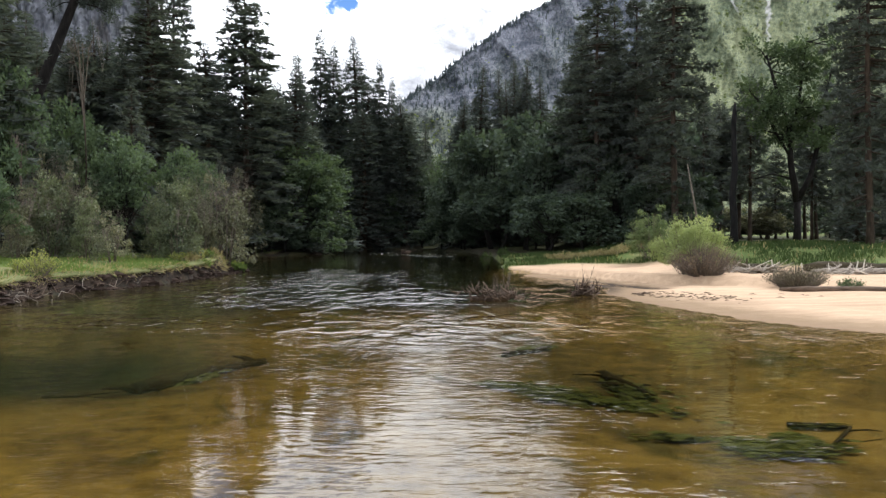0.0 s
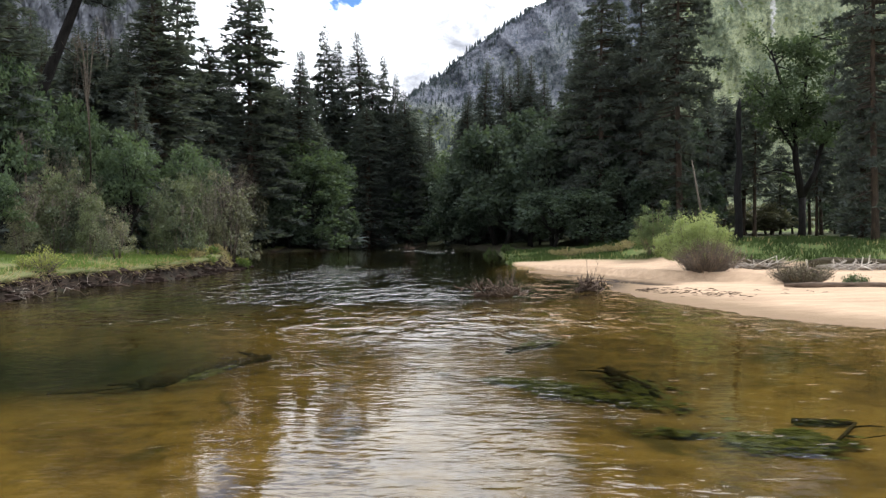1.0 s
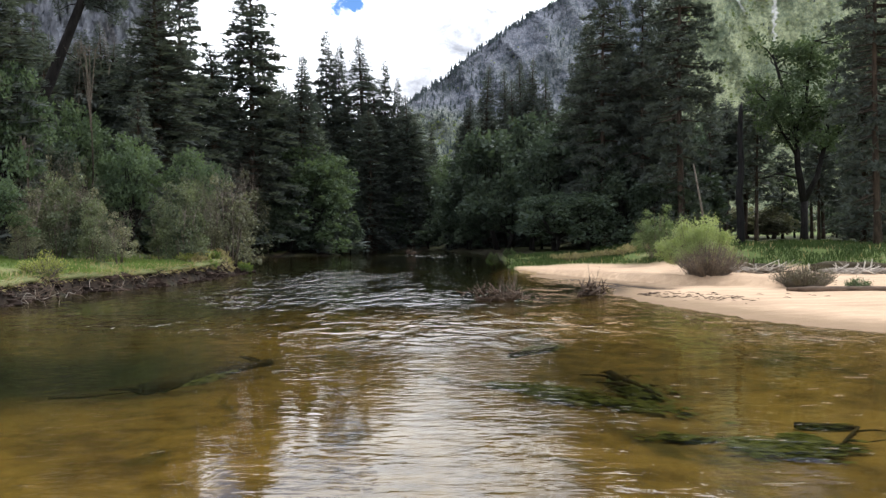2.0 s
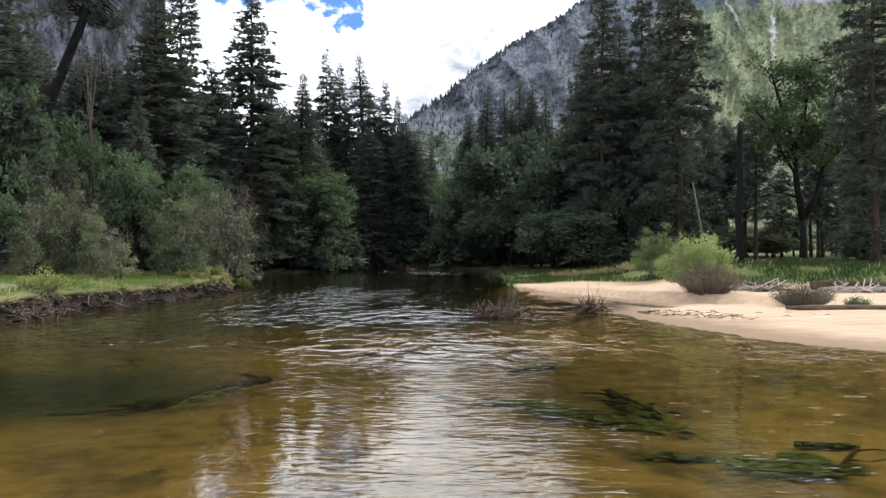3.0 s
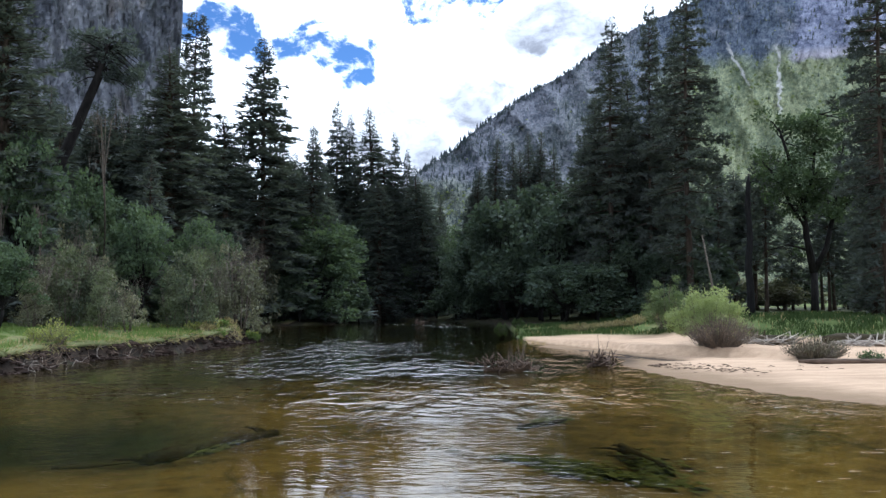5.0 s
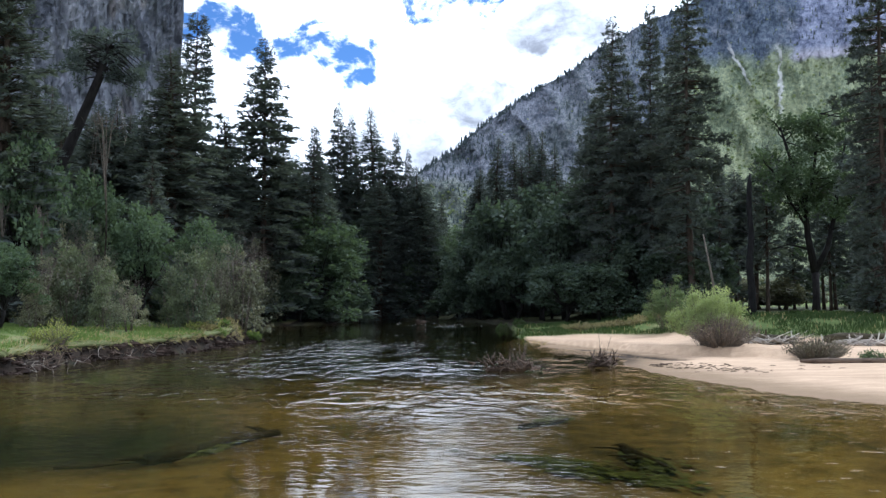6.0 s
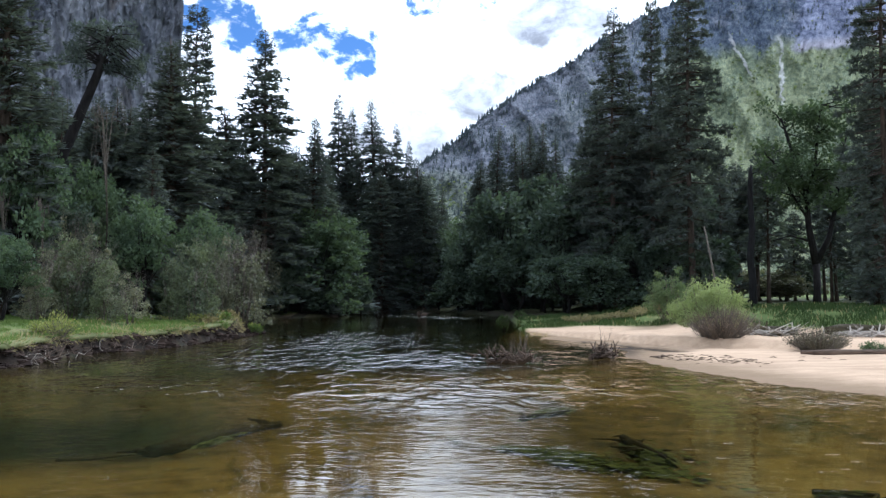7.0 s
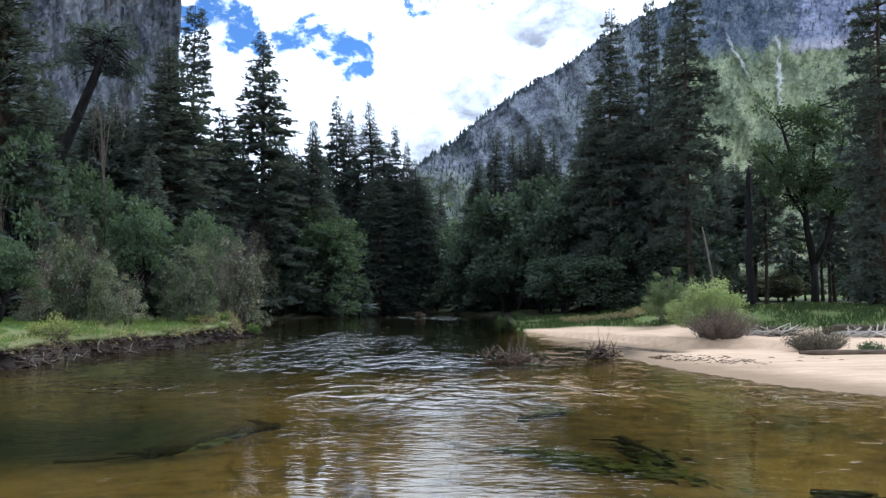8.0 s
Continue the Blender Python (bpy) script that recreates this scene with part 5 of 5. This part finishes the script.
def pile_sticks(x0, x1, y0, count, seed):
    """Thin bleached branches thrown across the driftwood pile."""
    rng = random.Random(seed)
    for _ in range(count):
        x, y = rng.uniform(x0, x1), y0 + rng.uniform(-0.5, 0.4)
        a, l, b = rng.uniform(-0.5, 0.5) + rng.choice((0, math.pi)), rng.uniform(0.7, 1.8), Shape()
        d = Vector((math.cos(a), math.sin(a) * 0.6, rng.uniform(0.05, 0.55))) * l
        r = rng.uniform(0.022, 0.05)
        b.tube([(0, 0, 0), d * 0.5 + rnd_dir(rng) * 0.08, d], [r, r * 0.8, r * 0.4], 6, rng, 0.2)
        ob = b.mesh("driftwood_branch", M_PALE if rng.random() < 0.35 else M_DRIFT, None, "", True)
        ob.location = (x, y, height_at(x, y) + r * 0.6)
        tagged(ob, "thin bleached branch lying across the driftwood pile", "branch", "branches on the driftwood pile")


def stake(x, y, h, seed):
    rng = random.Random(seed)
    s = Shape()
    s.tube([(0, 0, -0.15), (rng.uniform(-0.05, 0.05), 0, h * 0.5), (rng.uniform(-0.1, 0.1), 0, h)], [0.05, 0.042, 0.03], 6, rng, 0.15)
    ob = s.mesh("driftwood_stake", M_PALE)
    ob.location = (x, y, height_at(x, y))
    tagged(ob, "short pale upright stake among the driftwood", "stake", "stakes among the driftwood")


M_PALE = bark("pale_bleached_wood", (0.46, 0.42, 0.36), (0.70, 0.65, 0.57), 9.0)
pile_sticks(17.9, 21.2, 55.4, 20, 171)
pile_sticks(23.6, 28.5, 54.5, 18, 172)
for k, (x, y, h) in enumerate([(21.25, 56.2, 1.05), (19.8, 56.3, 0.8), (18.4, 56.3, 0.7), (20.6, 56.7, 0.6), (22.65, 55.0, 0.9), (24.3, 55.0, 0.95), (26.0, 54.8, 1.15), (26.45, 54.8, 1.3), (28.4, 55.0, 1.0)]):
    stake(x, y, h * 0.72, 90 + k)


# ---- things under water ----
def sunk_branch(pts, r, twigs, seed, label):
    rng = random.Random(seed)
    root = tagged(new("sunken_branch"), label, "sunken wood")
    base = Vector((*pts[0], height_at(*pts[0]) + 0.06))
    root.location = base
    way3 = [Vector((x, y, height_at(x, y) + 0.07)) - base for x, y in pts]
    body = Shape()
    body.tube(way3, [r * (1 - 0.6 * k / (len(pts) - 1)) for k in range(len(pts))], 8, rng, 0.3)
    main = body.mesh("stem", M_SUNK_AND_GAP, root, smooth=True)
    for _ in range(twigs):
        k = rng.randrange(len(pts) - 1)
        p = way3[k].lerp(way3[k + 1], rng.random())
        d = Vector((rng.uniform(-1, 1), rng.uniform(-0.5, 0.8), rng.uniform(0.0, 0.15)))
        t = Shape()
        t.tube([p, p + d * 0.5 + rnd_dir(rng) * 0.08, p + d * rng.uniform(0.8, 1.3)], [r * 0.3, r * 0.22, r * 0.08], 5, rng, 0.2)
        t.mesh("twig", M_SUNK_AND_GAP, main)


def weed_bed(centre, half, turn, count, seed, label):
    """Trailing strands of waterweed, combed by the current."""
    rng = random.Random(seed)
    s = Shape()
    c, sn = math.cos(turn), math.sin(turn)
    r = np.random.RandomState(seed)
    u, v = r.normal(0, 0.45, count * 2), r.normal(0, 0.42, count * 2)
    keep = wobble(u * 3.0, v * 3.0, 1.2, seed) > -0.25
    u, v = u[keep], v[keep]
    xs, ys = centre[0] + u * half[0] * c - v * half[1] * sn, centre[1] + u * half[0] * sn + v * half[1] * c
    for x, y, z in list(zip(xs, ys, terrain(xs, ys)[0]))[:count]:
        z = float(z) + rng.uniform(0.01, 0.12)
        d = Vector((c + rng.uniform(-0.35, 0.35), sn + rng.uniform(-0.35, 0.35), rng.uniform(-0.08, 0.12))).normalized()
        s.blade(Vector((x, y, z)), d, rng.uniform(0.2, 0.5), rng.uniform(0.08, 0.16), Vector((rng.uniform(-0.5, 0.5), rng.uniform(-0.5, 0.5), 1)))
    tagged(s.mesh("waterweed", M_WEED), label, "waterweed", kind="stuff")


sunk_branch([(-10.4, 22.3), (-9.6, 22.6), (-8.8, 23.2), (-8.2, 23.4)], 0.035, 4, 106, "thin dark branch trailing over the river bed")
sunk_branch([(-8.3, 23.2), (-7.8, 24.0), (-7.3, 25.1), (-6.6, 26.4), (-5.8, 27.9)], 0.30, 9, 101, "dark waterlogged branch lying on the river bed")
sunk_branch([(1.9, 27.9), (2.7, 28.4), (3.6, 29.3)], 0.12, 6, 102, "dark sunken log with weed on the river bed")
sunk_branch([(7.2, 18.2), (7.7, 18.0), (8.3, 17.7), (7.8, 17.0), (7.2, 16.2)], 0.07, 3, 103, "dark crooked branch lying on the river bed")
sunk_branch([(4.4, 23.9), (4.8, 22.8), (5.2, 21.4)], 0.15, 9, 104, "dark sunken branch tangled in weed")
weed_bed((2.6, 22.3), (3.2, 0.7), -0.78, 2400, 111, "dark green waterweed trailing over the river bed")
weed_bed((6.3, 16.8), (0.95, 0.8), -0.35, 1900, 112, "dark green waterweed trailing over the river bed")
weed_bed((4.5, 17.7), (0.8, 0.2), -0.1, 260, 117, "dark green waterweed trailing over the river bed")
weed_bed((2.8, 28.9), (1.2, 0.4), 0.9, 620, 116, "dark waterweed caught round a sunken log")
weed_bed((7.6, 18.0), (0.5, 0.2), -0.3, 90, 115, "dark waterweed caught round a crooked branch")
weed_bed((-7.5, 24.6), (1.2, 0.45), 1.0, 260, 113, "dark waterweed caught round a sunken branch")
weed_bed((4.8, 22.4), (1.2, 0.6), -1.2, 900, 114, "dark waterweed caught round a sunken branch")


# ---- grass ----
def meadow(name, label, count, box, mat, tall, seed, low=0.35):
    """Grass blades where the ground's turf mask is high."""
    r, s = np.random.RandomState(seed), Shape()
    x, y = r.uniform(box[0], box[1], count), r.uniform(box[2], box[3], count)
    z, grass, soil, bed, dim_bed = terrain(x, y)
    patch = wobble(x, y, 0.9, seed)
    rng = random.Random(seed)
    for k in range(count):
        if grass[k] < low or bed[k] > 0.2 or patch[k] < -0.6:
            continue
        d = Vector((rng.gauss(0, 0.35), rng.gauss(0, 0.35), 1)).normalized()
        s.blade(Vector((x[k], y[k], z[k] - 0.02)), d, rng.uniform(*tall) * (0.8 + 0.3 * patch[k]), rng.uniform(0.05, 0.10), Vector((rng.uniform(-1, 1), -1, 0)))
    tagged(s.mesh(name, mat), label, "grass", kind="stuff")


meadow("bank_grass", "short green grass on top of the cut bank", 42000, (-34, -14, 37, 76), M_TURF, (0.14, 0.36), 121)
meadow("dry_grass", "pale dry grass on the bank's edge", 3000, (-25, -14.5, 37, 76), M_STRAW, (0.15, 0.4), 122)
meadow("meadow_grass", "long green grass between sand and forest", 42000, (5, 50, 60, 96), M_SHADED_GRASS, (0.25, 0.6), 123)
meadow("dry_grass", "pale dry grass among the green", 1800, (6, 50, 58, 90), M_STRAW, (0.25, 0.6), 124)


# ---- the eroded bank ----
def bank_clods():
    """Crumbling clods of earth on the face of the cut bank."""
    rng, s = random.Random(131), Shape()
    pts = [Vector((*p, 0)) for p in LEFT_SHORE[3:15]]
    for a, b in zip(pts, pts[1:]):
        side = (b - a).normalized().cross(Vector((0, 0, -1)))
        for _ in range(int((b - a).length * 22)):
            q = a.lerp(b, rng.random()) + side * rng.uniform(-0.25, 0.75)
            z = height_at(q.x, q.y)
            if z < -0.1 or z > 0.8:
                continue
            r = rng.uniform(0.04, 0.10) + 0.16 * rng.random() ** 4
            o, rings = len(s.v), 3
            for j in range(rings):
                lat = -0.9 + 0.9 * j
                for k in range(5):
                    t = 6.283 * k / 5 + 0.4 * j
                    w = r * math.cos(lat) * rng.uniform(0.5, 1.5)
                    s.v.append(Vector((q.x + math.cos(t) * w * 1.7, q.y + math.sin(t) * w, z + r * 0.3 + math.sin(lat) * r * 0.8 * rng.uniform(0.7, 1.2))))
            for j in range(rings - 1):
                for k in range(5):
                    m = (k + 1) % 5
                    s.f.append((o + j * 5 + k, o + j * 5 + m, o + j * 5 + 5 + m, o + j * 5 + 5 + k))
            s.f.append(tuple(o + (rings - 1) * 5 + k for k in range(5)))
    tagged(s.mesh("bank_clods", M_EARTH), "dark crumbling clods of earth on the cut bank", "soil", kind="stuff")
    # turf that hangs over the edge
    f, dry = Shape(), Shape()
    for a, b in zip(pts, pts[1:]):
        side = (b - a).normalized().cross(Vector((0, 0, -1)))
        for _ in range(int((b - a).length * 210)):
            q = a.lerp(b, rng.random()) + side * (rng.uniform(0.15, 0.9))
            f_z.append((q, side))
    xs, ys = np.array([q.x for q, _ in f_z]), np.array([q.y for q, _ in f_z])
    zs = terrain(xs, ys)[0]
    for (q, side), z in zip(f_z, zs):
        if z < (0.70 if q.y < 63 else 0.35):
            continue
        d = (side * rng.uniform(-1.0, -0.1) + Vector((rng.gauss(0, 0.3), rng.gauss(0, 0.3), rng.uniform(-0.8, 0.7)))).normalized()
        (f if rng.random() < (0.6 if q.y < 63 else 0.3) and z > 0.86 else dry).blade(Vector((q.x, q.y, float(z))), d, rng.uniform(0.12, 0.34) * (1.0 if z > 0.95 else 1.5), rng.uniform(0.04, 0.08), rnd_dir(rng))
    tagged(f.mesh("hanging_turf", M_TURF), "green turf hanging over the cut bank", "grass", kind="stuff")
    tagged(dry.mesh("hanging_straw", M_STRAW), "dry straw hanging over the cut bank", "grass", kind="stuff")


def turf_lip():
    """The mat of turf that overhangs the undercut bank; its lower edge is ragged."""
    rng, v, f = random.Random(133), [], []
    pts = [Vector((*p, 0)) for p in LEFT_SHORE[3:12]]
    spine = []
    for a, b in zip(pts, pts[1:]):
        side = (b - a).normalized().cross(Vector((0, 0, -1)))
        k = max(2, int((b - a).length / 0.22))
        spine += [(a.lerp(b, i / k), side) for i in range(k)]
    for i, (p, side) in enumerate(spine):
        wave = 0.5 + 0.5 * noise.noise(Vector((i * 0.11, 3.0, 0)))
        inner, outer = p + side * 1.7, p + side * (0.62 - 0.42 * wave + rng.uniform(-0.06, 0.06))
        top = height_at(*(p + side * 1.25).xy)
        sag = 0.10 + 0.12 * wave + rng.uniform(0, 0.05)
        v += [Vector((inner.x, inner.y, height_at(inner.x, inner.y) - 0.05)), Vector((*(outer.lerp(inner, 0.35)).xy, top + 0.03)),
              Vector((outer.x, outer.y, top - sag * 0.5)), Vector((outer.x, outer.y, top - sag - 0.08)), Vector((*(outer.lerp(inner, 0.55)).xy, top - 0.25))]
        if i:
            o = len(v) - 10
            f += [(o + q, o + q + 1, o + q + 6, o + q + 5) for q in range(4)]
    tagged(link_mesh("turf_lip", v, f, M_TURFMAT, smooth=True), "ragged mat of turf overhanging the cut bank", "turf", kind="stuff")


def bank_roots(x, y, count, seed):
    """Bare roots and drift twigs against the foot of the bank."""
    rng = random.Random(seed)
    root = tagged(new("root_tangle"), "bare pale roots and twigs against the cut bank", "driftwood")
    root.location = (x, y, 0.1)
    for _ in range(count):
        p = Vector((rng.uniform(-1.6, 1.6), rng.uniform(-1.0, 1.0), rng.uniform(0.0, 0.5)))
        d = Vector((rng.uniform(-0.4, 1), rng.uniform(-0.5, 0.3), rng.uniform(-0.15, 0.35))).normalized()
        b = Shape()
        l = rng.uniform(0.4, 1.9)
        b.tube([p, p + d * l * 0.35 + rnd_dir(rng) * 0.25, p + d * l * 0.7 + rnd_dir(rng) * 0.3, p + d * l], [0.020, 0.015, 0.010, 0.004], 5, rng, 0.15)
        b.mesh("root", M_DRIFT if rng.random() < 0.4 else M_ROOT, root)


f_z = []
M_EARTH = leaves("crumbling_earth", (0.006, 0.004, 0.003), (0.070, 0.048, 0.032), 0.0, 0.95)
M_TURFMAT = leaves("matted_turf", (0.060, 0.078, 0.024), (0.190, 0.185, 0.072), 0.0, 0.9)
bank_clods()
turf_lip()
bank_roots(-19.6, 41.0, 34, 141)
bank_roots(-18.8, 47.5, 14, 142)


def beach_debris():
    """Twigs and bark scraps in drift lines on the sand."""
    rng, s = random.Random(151), Shape()
    for k in range(260):
        t = rng.random() ** 1.8
        x, y = 9.0 + 4.6 * t + rng.gauss(0, 0.4), 46.0 - 5.2 * t + rng.gauss(0, 1.0)
        if k > 240:
            x, y = rng.uniform(11, 24), rng.uniform(38, 44)
        z = height_at(x, y)
        if z < 0.03:
            continue
        a = rng.uniform(-0.6, 0.6)
        d = Vector((math.cos(a), math.sin(a), 0)) * rng.uniform(0.08, 0.42)
        p = Vector((x, y, z + 0.005))
        s.tube([p, p + d * 0.5 + Vector((0, 0, rng.uniform(0.0, 0.05))), p + d], [0.008, 0.02, 0.006], 4, rng, 0.4)
    tagged(s.mesh("beach_debris", M_ROOT), "dark twigs and bark scraps in drift lines on the sand", "debris", kind="stuff")


beach_debris()
